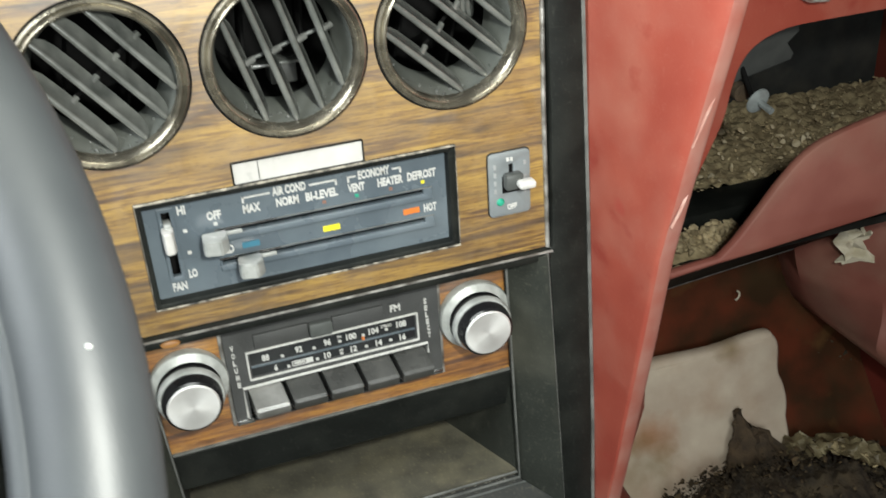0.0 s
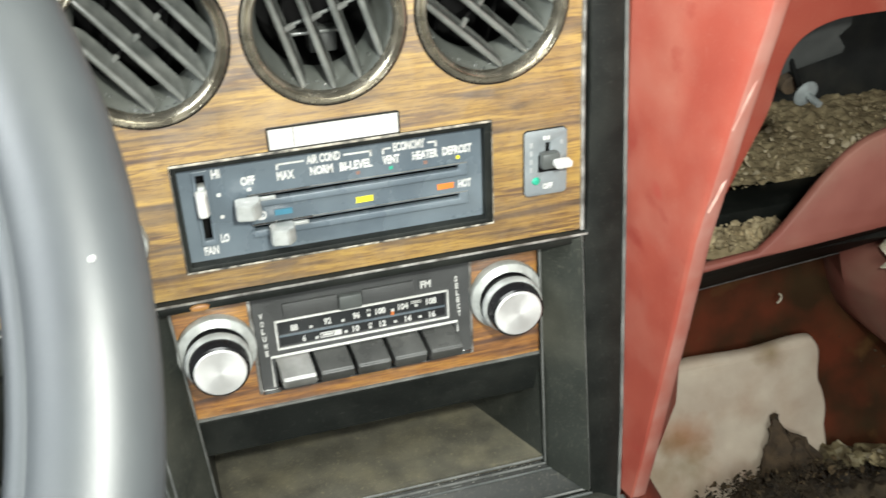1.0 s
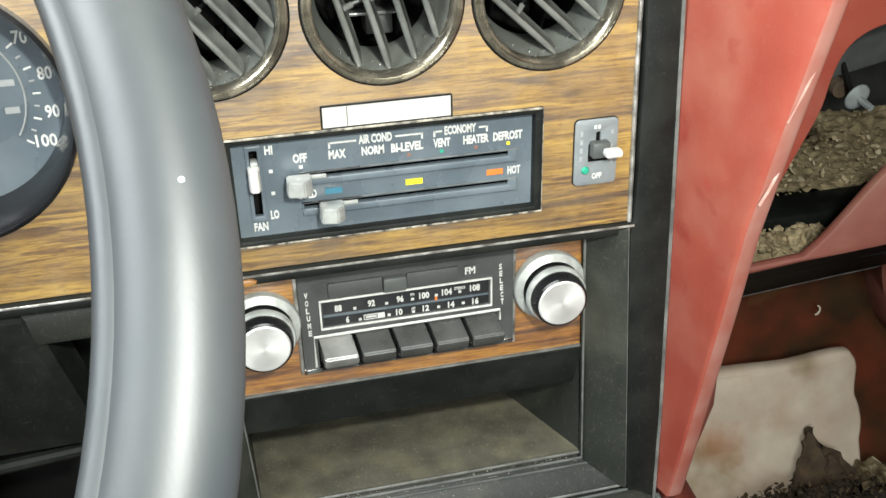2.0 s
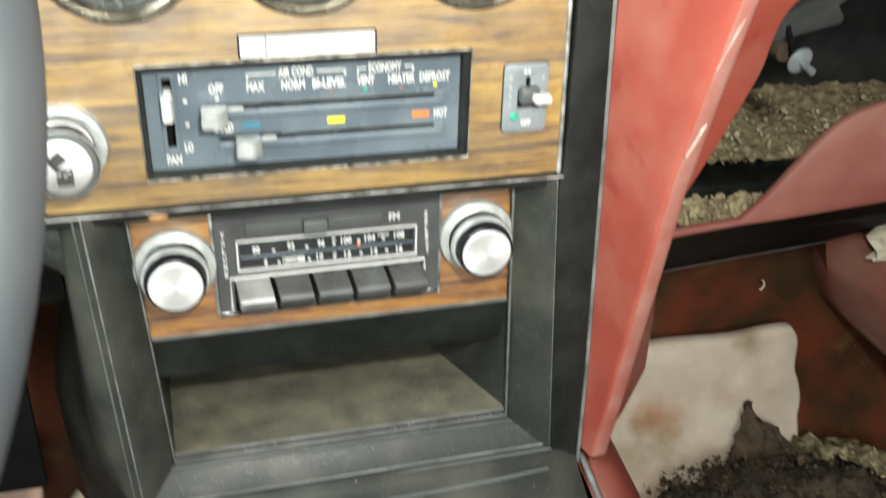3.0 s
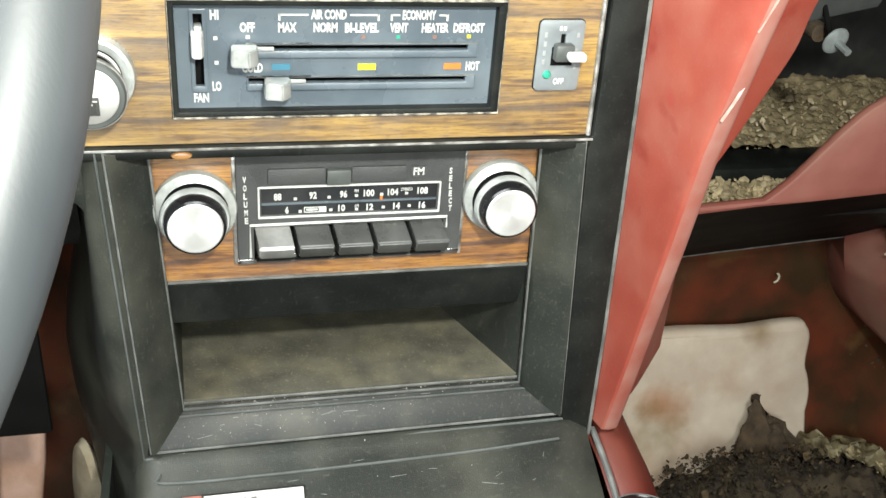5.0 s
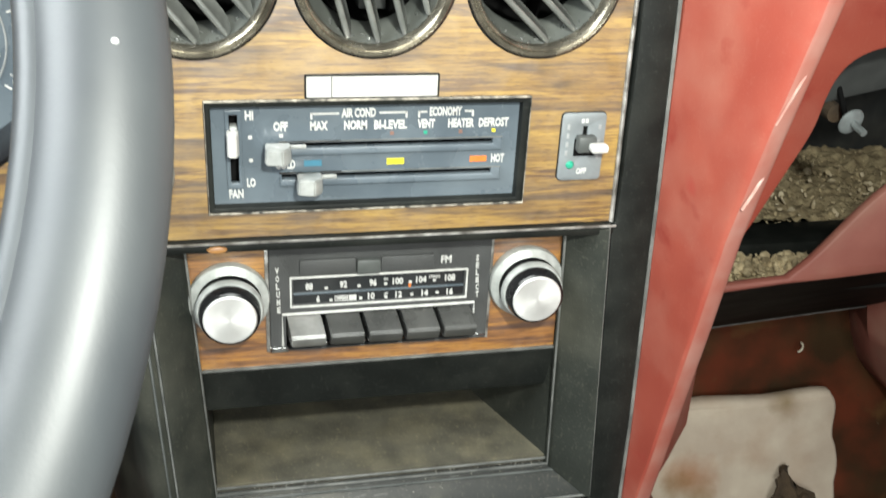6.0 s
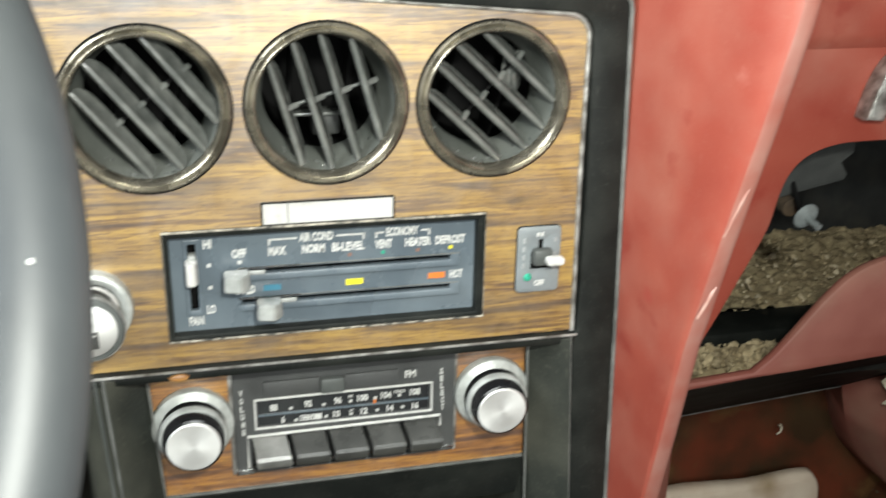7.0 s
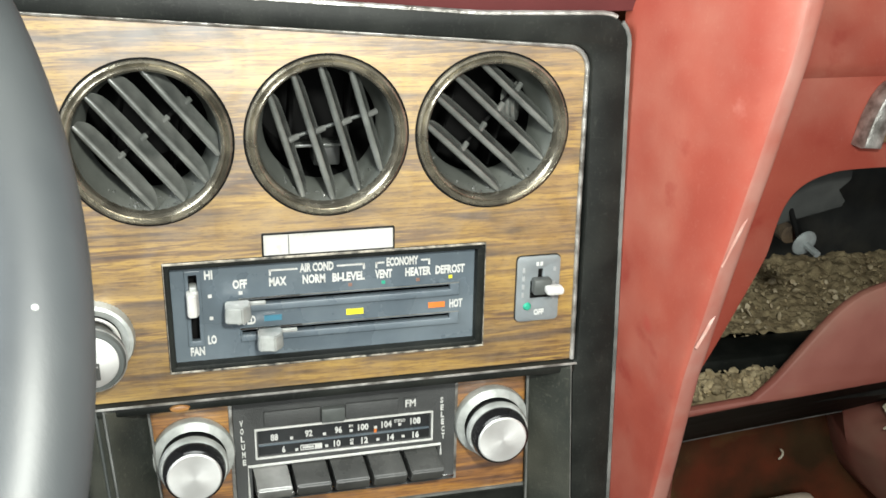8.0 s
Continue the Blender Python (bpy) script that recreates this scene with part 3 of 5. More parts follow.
for (vx, vz, lean), spread in zip(VENTS, (0.60, 0.40, 0.45)):
    air_vent(vx, vz, -lean, spread)

label = thing("blank_label", (-0.003, 0.0, 0.495), "blank white label strip in a thin black frame", "label")
part("frame", plate([rrect(-0.0309, 0.4897, 0.0255, 0.5000, 0.0006), rrect(-0.0302, 0.4903, 0.0249, 0.4994, 0.0004)], -0.0012, 0.0015), BLACK, label)
part("strip", box(-0.0301, -0.0006, 0.4903, 0.0248, 0.0012, 0.4994), PALE_LABEL, label)
bar(-0.0200, 0.4906, -0.0196, 0.4990, -0.0006, EDGE, label)

# ---- climate controls ----
ctl = thing("climate_control", (-0.0025, 0.0, 0.44), "slate-grey climate control panel with two sliders", "climate control")
part("bezel", plate([rrect(-0.0718, 0.4395, 0.0668, 0.4897, 0.0008), rrect(-0.0690, 0.4425, 0.0628, 0.4868, 0.0005)], -0.0015, 0.010, 0.0005), BLACK, ctl, "black frame with chipped edge")
part("chipped_edge", tube([(-0.0714, -0.0013, 0.4893), (-0.0714, -0.0013, 0.4399), (0.0664, -0.0013, 0.4399), (0.0664, -0.0013, 0.4893)], 0.0006, 6, True), CHIPPED, ctl)
SLOTS = (0.4684, 0.4544)
FY = 0.0035
part("face", plate([rrect(-0.0695, 0.4415, 0.0635, 0.4875, 0.0005), rrect(-0.0618, 0.4520, -0.0582, 0.4825, 0.0004)]
     + [rrect(-0.0410, s - 0.0012, 0.0518, s + 0.0012, 0.0003) for s in SLOTS], FY, FY + 0.002), SLATE, ctl)
# black sheet gives the slots their inner shade
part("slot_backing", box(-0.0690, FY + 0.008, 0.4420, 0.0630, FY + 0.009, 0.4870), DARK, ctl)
for s in SLOTS:
    part("slot_frame", plate([rrect(-0.0415, s - 0.0046, 0.0560, s + 0.0017, 0.0004), rrect(-0.0405, s - 0.0013, 0.0515, s + 0.0011, 0.0002)], FY - 0.0012, FY + 0.001, 0.0005), SLATE, ctl)
    part("slot_edge", tube([(-0.0415, FY - 0.0011, s + 0.0017), (-0.0150, FY - 0.0011, s + 0.0017)], 0.00045, 6), BRIGHT, ctl)
    part("slot_edge", tube([(-0.0150, FY - 0.0011, s + 0.0017), (0.0558, FY - 0.0011, s + 0.0017)], 0.00030, 6), EDGE, ctl)
part("fan_frame", plate([rrect(-0.0634, 0.4495, -0.0566, 0.4843, 0.0006), rrect(-0.0617, 0.4522, -0.0583, 0.4823, 0.0003)], FY - 0.0009, FY + 0.001, 0.0003), SLATE, ctl)
def prism(outline, z0, z1, taper, bevel):
    """A cast knob: an outline in plan, drawn in a little towards its upper and lower ends."""
    bm = bmesh.new()
    cx = sum(p[0] for p in outline) / len(outline)
    low, high = ([bm.verts.new((cx + (x - cx) * k, y, z)) for x, y in outline] for z, k in ((z0, 1.0), (z1, taper)))
    for a in range(len(outline)):
        b = (a + 1) % len(outline)
        bm.faces.new((low[a], low[b], high[b], high[a]))
    bm.faces.new(low[::-1]), bm.faces.new(high)
    bmesh.ops.recalc_face_normals(bm, faces=bm.faces[:])
    bmesh.ops.bevel(bm, geom=bm.edges[:], offset=bevel, segments=2, affect="EDGES")
    return bm


fan = part("fan_slider", prism([(-0.0631, FY + 0.003), (-0.0629, FY - 0.0062), (-0.0621, FY - 0.0080), (-0.0592, FY - 0.0080), (-0.0580, FY - 0.0058), (-0.0578, FY + 0.003)], 0.4660, 0.4758, 0.96, 0.0004), PALE_LABEL, ctl, "white fan slider")
part("slider_neck", box(-0.0616, FY - 0.0030, 0.4750, -0.0584, FY + 0.0030, 0.4778, 0.0006), CLEAR, fan)
for x, s in ((-0.0422, 0.4680), (-0.0292, 0.4541)):
    knob = part("lever_knob", prism([(x - 0.0055, FY - 0.0035), (x - 0.0057, FY - 0.0108), (x - 0.0050, FY - 0.0122), (x + 0.0016, FY - 0.0136), (x + 0.0048, FY - 0.0108), (x + 0.0057, FY - 0.0070), (x + 0.0055, FY - 0.0035)], s - 0.0042, s + 0.0028, 0.93, 0.0005), CLEAR, ctl, "cloudy faceted slider knob")
    part("lever_arm", box(x + 0.001, FY - 0.005, s - 0.0008, x + 0.0035, FY + 0.007, s + 0.0008), DARK, knob)
    part("lever_web", box(x + 0.0050, FY - 0.0030, s - 0.0004, x + 0.0120, FY - 0.0014, s + 0.0012, 0.0004), CLEAR, knob)
T = FY - 0.0002
for words, x, z, w in (("HI", -0.0534, 0.4818, 0.0034), ("LO", -0.0534, 0.4519, 0.0036), ("FAN", -0.0598, 0.4470, 0.0060), ("OFF", -0.0406, 0.4767, 0.0060), ("MAX", -0.0246, 0.4767, 0.0074), ("NORM", -0.0091, 0.4767, 0.0098), ("BI-LEVEL", 0.0060, 0.4766, 0.0142),
                       ("VENT", 0.0215, 0.4766, 0.0076), ("HEATER", 0.0370, 0.4766, 0.0116), ("DEFROST", 0.0516, 0.4766, 0.0134), ("AIR COND", -0.0078, 0.4821, 0.0146), ("ECONOMY", 0.0299, 0.4820, 0.0142), ("COLD", -0.0389, 0.4597, 0.0084), ("HOT", 0.0546, 0.4598, 0.0060)):
    lettering(words, 0.0037, x, T, z, WHITE, ctl, w, 0.00020)
for x0, x1, xe in ((-0.0278, -0.0161, -0.0278), (0.0009, 0.0127, 0.0127), (0.0182, 0.0217, 0.0182), (0.0383, 0.0419, 0.0419)):
    bar(x0, 0.4816, x1, 0.4823, T, WHITE, ctl)
    bar(xe - 0.0004, 0.4796, xe + 0.0004, 0.4823, T, WHITE, ctl)
for x, z, m in ((-0.0533, 0.4722, WHITE), (-0.0532, 0.4620, WHITE), (-0.0405, 0.4727, WHITE), (0.0066, 0.4727, FAINT), (0.0213, 0.4727, GREEN), (0.0369, 0.4727, FAINT), (0.0518, 0.4729, YELLOW)):
    bar(x - 0.0008, z - 0.0007, x + 0.0008, z + 0.0007, T, m, ctl)
for x, z, m in ((-0.0273, 0.4600, BLUE), (0.0085, 0.4598, YELLOW), (0.0456, 0.4598, ORANGE)):
    bar(x - 0.0038, z - 0.0013, x + 0.0038, z + 0.0013, T, m, ctl)

# ---- rear window switch ----
sw = thing("defogger_switch", (0.093, 0.0, 0.449), "grey toggle switch plate with a green lamp", "switch")
part("plate", plate([rrect(0.0815, 0.4500, 0.1019, 0.4816, 0.0022), rrect(0.0915, 0.4620, 0.0935, 0.4755, 0.0003)], -0.0022, 0.0, 0.0006), GREY_PLATE, sw)
part("plate_rim", plate([rrect(0.0812, 0.4497, 0.1022, 0.4819, 0.0024), rrect(0.0820, 0.4505, 0.1014, 0.4811, 0.0020)], -0.0012, 0.0, 0.0003), BLACK, sw, "dark seating line")
part("slot", box(0.0912, -0.0008, 0.4615, 0.0938, -0.0003, 0.4760), DARK, sw)
# black slab on the plate drawn as the toggle's shadow
part("toggle_shadow", box(0.0878, -0.0026, 0.4618, 0.0975, -0.0019, 0.4700), DARK, sw)
part("toggle", box(0.0880, -0.0075, 0.4646, 0.0966, -0.0022, 0.4722, 0.0012), EDGE_DARK, sw, "grey toggle base")
part("toggle_tip", box(0.0928, -0.0120, 0.4660, 0.1008, -0.0060, 0.4696, 0.0012), WHITE, sw, "white toggle tip")
part("lamp", lathe([(0.0, -0.0034), (0.0013, -0.0032), (0.0020, -0.0022), (0.0020, -0.001)], 0.0868, 0.4575, 16), GREEN, sw, "green pilot lamp")
lettering("OFF", 0.0026, 0.0924, -0.0023, 0.4545, WHITE, sw, 0.0048)
for x in (0.0902, 0.0920):
    bar(x, 0.4772, x + 0.0012, 0.4790, -0.0022, WHITE, sw)
for k in range(4):
    bar(0.0838, 0.4742 - 0.0040 * k, 0.0850, 0.4764 - 0.0040 * k, -0.0022, DIM_PRINT, sw)
for k in range(3):
    bar(0.0984, 0.4742 - 0.0070 * k, 0.0996, 0.4762 - 0.0070 * k, -0.0022, DIM_PRINT, sw)

# ---- lighter ----
def knurl(bm, x, z, least):
    """Fine ribs round the widest part of a turned ring."""
    for v in bm.verts:
        dx, dz = v.co.x - x, v.co.z - z
        if math.hypot(dx, dz) > least and round(math.atan2(dz, dx) / (2 * math.pi) * 132) % 2:
            v.co.x, v.co.z = x + dx * 0.975, z + dz * 0.975


lg = thing("cigarette_lighter", (-0.101, 0.0, 0.4568), "pulled-out chrome cigarette lighter with a pictogram", "cigarette lighter")
LX, LZ, SZ = -0.1015, 0.4565, 0.4588
socket = lathe([(0.0118, 0.004), (0.0118, -0.004), (0.0150, -0.0060), (0.0164, -0.0054), (0.0172, -0.002), (0.0170, 0.0002)], LX, SZ, 132)
knurl(socket, LX, SZ, 0.0169)
part("socket", socket, COLLAR, lg, "knurled chrome socket ring")
part("socket_bore", lathe([(0.0, 0.0035), (0.0119, 0.0035), (0.0119, -0.0038)], LX, SZ, 48), DARK, lg)
part("inner_ring", lathe([(0.0096, -0.001), (0.0100, -0.0052), (0.0109, -0.0062), (0.0117, -0.0054)], LX, SZ, 48), PALE_LABEL, lg, "cream inner ring")
part("shaft", lathe([(0.0088, 0.002), (0.0088, -0.010), (0.0120, -0.0130)], LX, SZ - 0.0010, 40), CHROME, lg)
part("grip", lathe([(0.0118, -0.011), (0.0136, -0.0122), (0.0140, -0.0168), (0.0131, -0.0186), (0.0113, -0.0188)], LX, LZ, 56), EDGE_DARK, lg, "dark grey grip ring")
part("rim", tube([(LX + 0.0139 * math.cos(a), -0.0166, LZ + 0.0139 * math.sin(a)) for a in np.linspace(0, 2 * math.pi, 56, endpoint=False)], 0.0005, 6, True), SILVER, lg, "silver rim")
part("cap", lathe([(0.0114, -0.0180), (0.0112, -0.0189), (0.0109, -0.0191), (0.0, -0.0192)], LX, LZ, 48), FACE_METAL, lg, "silver cap")
for px, pz, pw in ((-0.1032, 0.4540, 0.0010), (-0.1008, 0.4534, 0.0006), (-0.0994, 0.4548, 0.0008)):
    bar(px - pw, pz - 0.0003, px + pw, pz + 0.0003, -0.0194, PALE_LABEL, lg)
bar(-0.1041, 0.4490, -0.0979, 0.4563, -0.0192, BUTTON, lg, "pictogram")
leaf = box(-0.0032, -0.0195, -0.0026, 0.0032, -0.0191, 0.0026)
bmesh.ops.transform(leaf, matrix=Matrix.Translation((-0.1034, 0, 0.4597)) @ Matrix.Rotation(radians(-38), 4, "Y"), verts=leaf.verts)
part("pictogram", leaf, BUTTON, lg)

# ---- speedometer ----
SX, SZ = -0.177, 0.510


def round_dial(r, a):
    return SX + r * math.cos(radians(a)), SZ + r * math.sin(radians(a))


sp = thing("speedometer", (SX, 0.0, SZ), "round speedometer with white figures on grey dial", "speedometer")
part("ring", lathe([(0.0445, 0.022), (0.0465, 0.008), (0.0490, -0.002), (0.0505, -0.0045), (0.0522, -0.0035), (0.0530, 0.002), (0.0510, 0.006)], SX, SZ, 80), GLOSS_BLACK, sp, "black ring")
part("dial", lathe([(0.0455, 0.0215), (0.0, 0.0215)], SX, SZ, 64), SLATE, sp)
for w, a in (("60", 58), ("70", 35), ("80", 11.5), ("90", -11.5), ("100", -30)):
    x, z = round_dial(0.0405, a)
    lettering(w, 0.0052, x, 0.0212, z, WHITE, sp, 0.0028 * len(w))
for k in range(13):
    a = 70 - 8.75 * k
    x0, z0 = round_dial(0.0337, a)
    x1, z1 = round_dial(0.0357 if k % 2 else 0.0368, a)
    part("tick", tube([(x0, 0.0211, z0), (x1, 0.0211, z1)], 0.00045, 5), DIM_PRINT if k % 2 else WHITE, sp)
part("scale_line", tube([(round_dial(0.0305, a)[0], 0.0212, round_dial(0.0305, a)[1]) for a in range(80, -36, -6)], 0.0004, 5), DIM_PRINT, sp)
for a in (40, 12, -14):
    x, z = round_dial(0.0255, a)
    bar(x - 0.0028, z - 0.0013, x + 0.0028, z + 0.0013, 0.0213, DIM_PRINT, sp)

# ---- radio in its wood trim ----
trim = thing("radio_trim", (0.005, 0.013, 0.353), "reddish wood-grain radio trim plate with gilt lines", "trim plate")
part("wood_board", plate([[(-0.0848, 0.4225), (-0.0820, 0.3535), (0.0945, 0.3535), (0.0935, 0.4225)], rrect(-0.0470, 0.3625, 0.0575, 0.4185, 0.0004)], 0.013, 0.018), WOOD_RED, trim)
for x in (-0.0478, 0.0583):
    part("gilt_line", box(x - 0.0009, 0.0120, 0.3615, x + 0.0009, 0.0150, 0.4205, 0.0003), CHROME, trim, "dull gilt line")
part("bottom_line", box(-0.0825, 0.0115, 0.3522, 0.0950, 0.0150, 0.3538, 0.0004), EDGE, trim, "pale bottom line")

rad = thing("car_radio", (0.005, 0.013, 0.3625), "black push-button car radio with chrome-lined dial", "car radio")
part("face", plate([rrect(-0.0468, 0.3625, 0.0575, 0.4195, 0.0006), rrect(-0.0360, 0.3872, 0.0450, 0.4004, 0.0004), rrect(-0.0395, 0.3632, 0.0490, 0.3812, 0.0004)], 0.0105, 0.0145, 0.0003), RADIO_FACE, rad)
part("dial_glass", box(-0.0362, 0.0114, 0.3865, 0.0455, 0.0150, 0.4010), DIAL_GLASS, rad)
part("dial_step", box(-0.0358, 0.0106, 0.3922, 0.0448, 0.0116, 0.3930), SLATE, rad)
part("dial_frame", plate([rrect(-0.0376, 0.3858, 0.0466, 0.4018, 0.0006), rrect(-0.0367, 0.3867, 0.0457, 0.4009, 0.0004)], 0.0096, 0.0118, 0.0003), WHITE, rad, "white-chrome dial frame")
part("button_frame", tube([(-0.0412, 0.0100, 0.3660), (-0.0412, 0.0100, 0.3826), (0.0505, 0.0100, 0.3832), (0.0505, 0.0100, 0.3775)], 0.0007, 6), WHITE, rad)
part("chrome_foot", box(-0.0470, 0.0096, 0.3625, -0.0385, 0.0125, 0.3650, 0.0003), BRIGHT, rad)
part("chrome_foot", box(0.0510, 0.0098, 0.3640, 0.0575, 0.0125, 0.3655, 0.0003), BRIGHT, rad)
# black sheet draws the shade between the buttons
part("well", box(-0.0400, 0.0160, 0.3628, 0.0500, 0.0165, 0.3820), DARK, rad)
for k in range(5):
    x0 = -0.0392 + 0.0179 * k
    bm = bmesh.new()
    prof = [(0.015, 0.3818), (0.0095, 0.3816), (0.0075, 0.3812), (-0.0028, 0.3777), (-0.0032, 0.3769), (-0.0008, 0.3712), (0.0002, 0.3705), (0.015, 0.3692)]
    a = [bm.verts.new((x0 + (0.0014 if y < 0.005 else 0.0), y, z)) for y, z in prof]
    b = [bm.verts.new((x0 + 0.0156 + (0.0014 if y < 0.005 else 0.0), y, z)) for y, z in prof]
    for i in range(len(prof)):
        bm.faces.new((a[i], a[(i + 1) % 8], b[(i + 1) % 8], b[i]))
    bm.faces.new(a), bm.faces.new(b[::-1])
    bmesh.ops.bevel(bm, geom=bm.edges[:], offset=0.0005, segments=2, affect="EDGES")
    # first button: wear and a painted highlight
    button = part("push_button", bm, BUTTON if k else BUTTON_WORN, rad, "" if k else "worn shiny front, highlight in its colour")
    part("chrome_lug", box(x0 + 0.0168, 0.0060, 0.3672, x0 + 0.0186, 0.0150, 0.3690, 0.0003), BRIGHT, button)
for x0, x1 in ((-0.0330, -0.0072), (0.0045, 0.0295)):
    part("shutter", box(x0, 0.0090, 0.4031, x1, 0.0110, 0.4106, 0.0004), RADIO_FACE, rad)
part("band_slider", box(-0.0070, 0.0070, 0.4028, 0.0042, 0.0110, 0.4102, 0.0010), EDGE_DARK, rad)
part("fm_window", box(0.0322, 0.0100, 0.4042, 0.0392, 0.0108, 0.4100), RADIO_FACE, rad)
lettering("FM", 0.0036, 0.0355, 0.0099, 0.4073, WHITE, rad, 0.0050)
for k, c in enumerate("VOLUME"):
    lettering(c, 0.0028, -0.0432 + 0.0001 * k, 0.0104, 0.4054 - 0.0041 * k, WHITE, rad, 0.0016)
for k, c in enumerate("SELECT"):
    lettering(c, 0.0028, 0.0508 + 0.0002 * k, 0.0104, 0.4068 - 0.0039 * k, WHITE, rad, 0.0015)
D = 0.0112
UP = 0.0011
for w, x, z in (("88", -0.0286, 0.3949), ("92", -0.0127, 0.3951), ("96", 0.0012, 0.3952), ("100", 0.0130, 0.3953), ("104", 0.0242, 0.3954), ("108", 0.0382, 0.3956)):
    lettering(w, 0.0032, x, D, z + UP, WHITE, rad, 0.0016 * len(w) + 0.0002)
for w, x in (("6", -0.0245), ("10", 0.0005), ("12", 0.0136), ("14", 0.0262), ("16", 0.0384)):
    lettering(w, 0.0031, x, D, 0.3881 + UP, WHITE, rad, 0.0016 * len(w))
for w, x, z, wide in (("FM", 0.0072, 0.3966, 0.0018), ("AM", 0.0074, 0.3890, 0.0018), ("STEREO", 0.0306, 0.3966, 0.0054)):
    lettering(w, 0.0015, x, D, z + UP, WHITE, rad, wide, 0.00003)
for x, z in ((-0.0207, 0.3937), (-0.0054, 0.3939), (0.0072, 0.3942), (0.0189, 0.3945), (0.0306, 0.3946), (-0.0185, 0.3872), (-0.0045, 0.3874), (0.0074, 0.3873), (0.0199, 0.3878), (0.0322, 0.3880)):
    bar(x - 0.0007, z + UP - 0.0006, x + 0.0007, z + UP + 0.0006, D, WHITE, rad)
part("badge", plate([rrect(-0.0168, 0.3876, -0.0066, 0.3904, 0.0003), rrect(-0.0164, 0.3880, -0.0100, 0.3900, 0.0002)], D - 0.0002, D + 0.0001), WHITE, rad)
bar(-0.0158, 0.3886, -0.0105, 0.3895, D, WHITE, rad, "badge")
bar(0.0181, 0.3922, 0.0193, 0.3950, D - 0.0002, ORANGE, rad, "pointer")


def radio_knob(x, z):
    k = thing("radio_knob", (x, 0.013, z), "black radio knob with chrome collar and silver cap", "knob", "radio knobs")
    collar = lathe([(0.0178, 0.0129), (0.0184, 0.0112), (0.0185, 0.0088), (0.0179, 0.0078), (0.0146, 0.0058), (0.0138, 0.0085)], x, z, 132)
    knurl(collar, x, z, 0.0182)
    part("collar", collar, COLLAR, k, "knurled pale chrome collar")
    part("skirt", lathe([(0.0139, 0.0125), (0.0137, 0.0060), (0.0137, 0.0010), (0.0140, 0.0000)], x, z, 56), GLOSS_BLACK, k)
    part("ring", lathe([(0.0138, 0.0022), (0.0150, 0.0010), (0.0151, -0.0010), (0.0143, -0.0024), (0.0136, -0.0024)], x, z, 56), COLLAR, k, "thin dull grey ring")
    part("grip", lathe([(0.0138, -0.0015), (0.0135, -0.0050), (0.0129, -0.0080), (0.0116, -0.0086)], x, z, 56), GLOSS_BLACK, k, "black grip")
    part("cap", lathe([(0.0120, -0.0078), (0.0117, -0.0089), (0.0112, -0.0093), (0.0, -0.0094)], x, z, 56), FACE_METAL, k, "silver spun cap")
    return k


radio_knob(-0.0650, 0.3922)
radio_knob(0.0757, 0.3932)

# ---- centre console: mitred frame, open pocket, sloping base ----
con = thing("centre_console", (0.01, 0.0, 0.2), "dusty black centre console with an open pocket", "console", kind="structure")
OUT = [(-0.100, 0.4265), (-0.0920, 0.267), (0.1180, 0.269), (0.1090, 0.4265)]
INN = [(-0.0850, 0.4225), (-0.0775, 0.2815), (0.0985, 0.2815), (0.0940, 0.4225)]
for k in (0, 1, 2):
    a, b, c, d = OUT[k], OUT[(k + 1) % 4], INN[(k + 1) % 4], INN[k]
    bm = sheet([[(a[0], -0.0040, a[1]), (b[0], -0.0040, b[1])], [(a[0] * 0.88 + d[0] * 0.12, -0.0034, a[1] * 0.88 + d[1] * 0.12), (b[0] * 0.88 + c[0] * 0.12, -0.0034, b[1] * 0.88 + c[1] * 0.12)], [(d[0], 0.012, d[1]), (c[0], 0.012, c[1])]], 0.003)
    part("frame_side", bm, SILL if k == 1 else VINYL, con)
# worn outer edge, its highlight line drawn as a pale tube
part("outer_line", tube([(x, -0.0042, z) for x, z in OUT], 0.0008, 6), EDGE, con, "grey rubbed edge")
part("outer_bead", tube([(x + (-0.0034 if x < 0 else 0.0), -0.0040, z - (0.0036 if z < 0.3 else 0.0)) for x, z in OUT[:3]], 0.0007, 6), EDGE_DARK, con, "second rubbed bead")
part("inner_bead", tube([(x + (-0.0012 if x < 0 else 0.0012), 0.0102, z - (0.0012 if z < 0.3 else 0)) for x, z in INN], 0.0006, 6), EDGE_DARK, con, "second rubbed bead")
part("inner_line", tube([(x + (0.0018 if x < 0 else -0.0018), 0.0075, z + (0.0015 if z < 0.3 else 0)) for x, z in INN], 0.0007, 6), EDGE, con, "grey rubbed edge")
part("pocket_lip", sheet([[(-0.083, 0.0125, 0.3530), (0.0955, 0.0125, 0.3530)], [(-0.080, 0.0180, 0.3305), (0.0965, 0.0180, 0.3305)], [(-0.080, 0.0220, 0.3310), (0.0965, 0.0220, 0.3310)]], 0.002), BLACK, con)
# grey line added to set the lip off from the dark pocket
part("lip_line", tube([(-0.0795, 0.0176, 0.3308), (0.0962, 0.0176, 0.3308)], 0.0007, 6), EDGE_DARK, con, "grey line along the lower edge")
part("pocket_floor", sheet([[(-0.0780, 0.0115, 0.2822), (0.0990, 0.0115, 0.2822)], [(-0.0790, 0.090, 0.2860), (0.0665, 0.090, 0.2860)]], 0.004), SHELF, con, "dusty pocket floor")
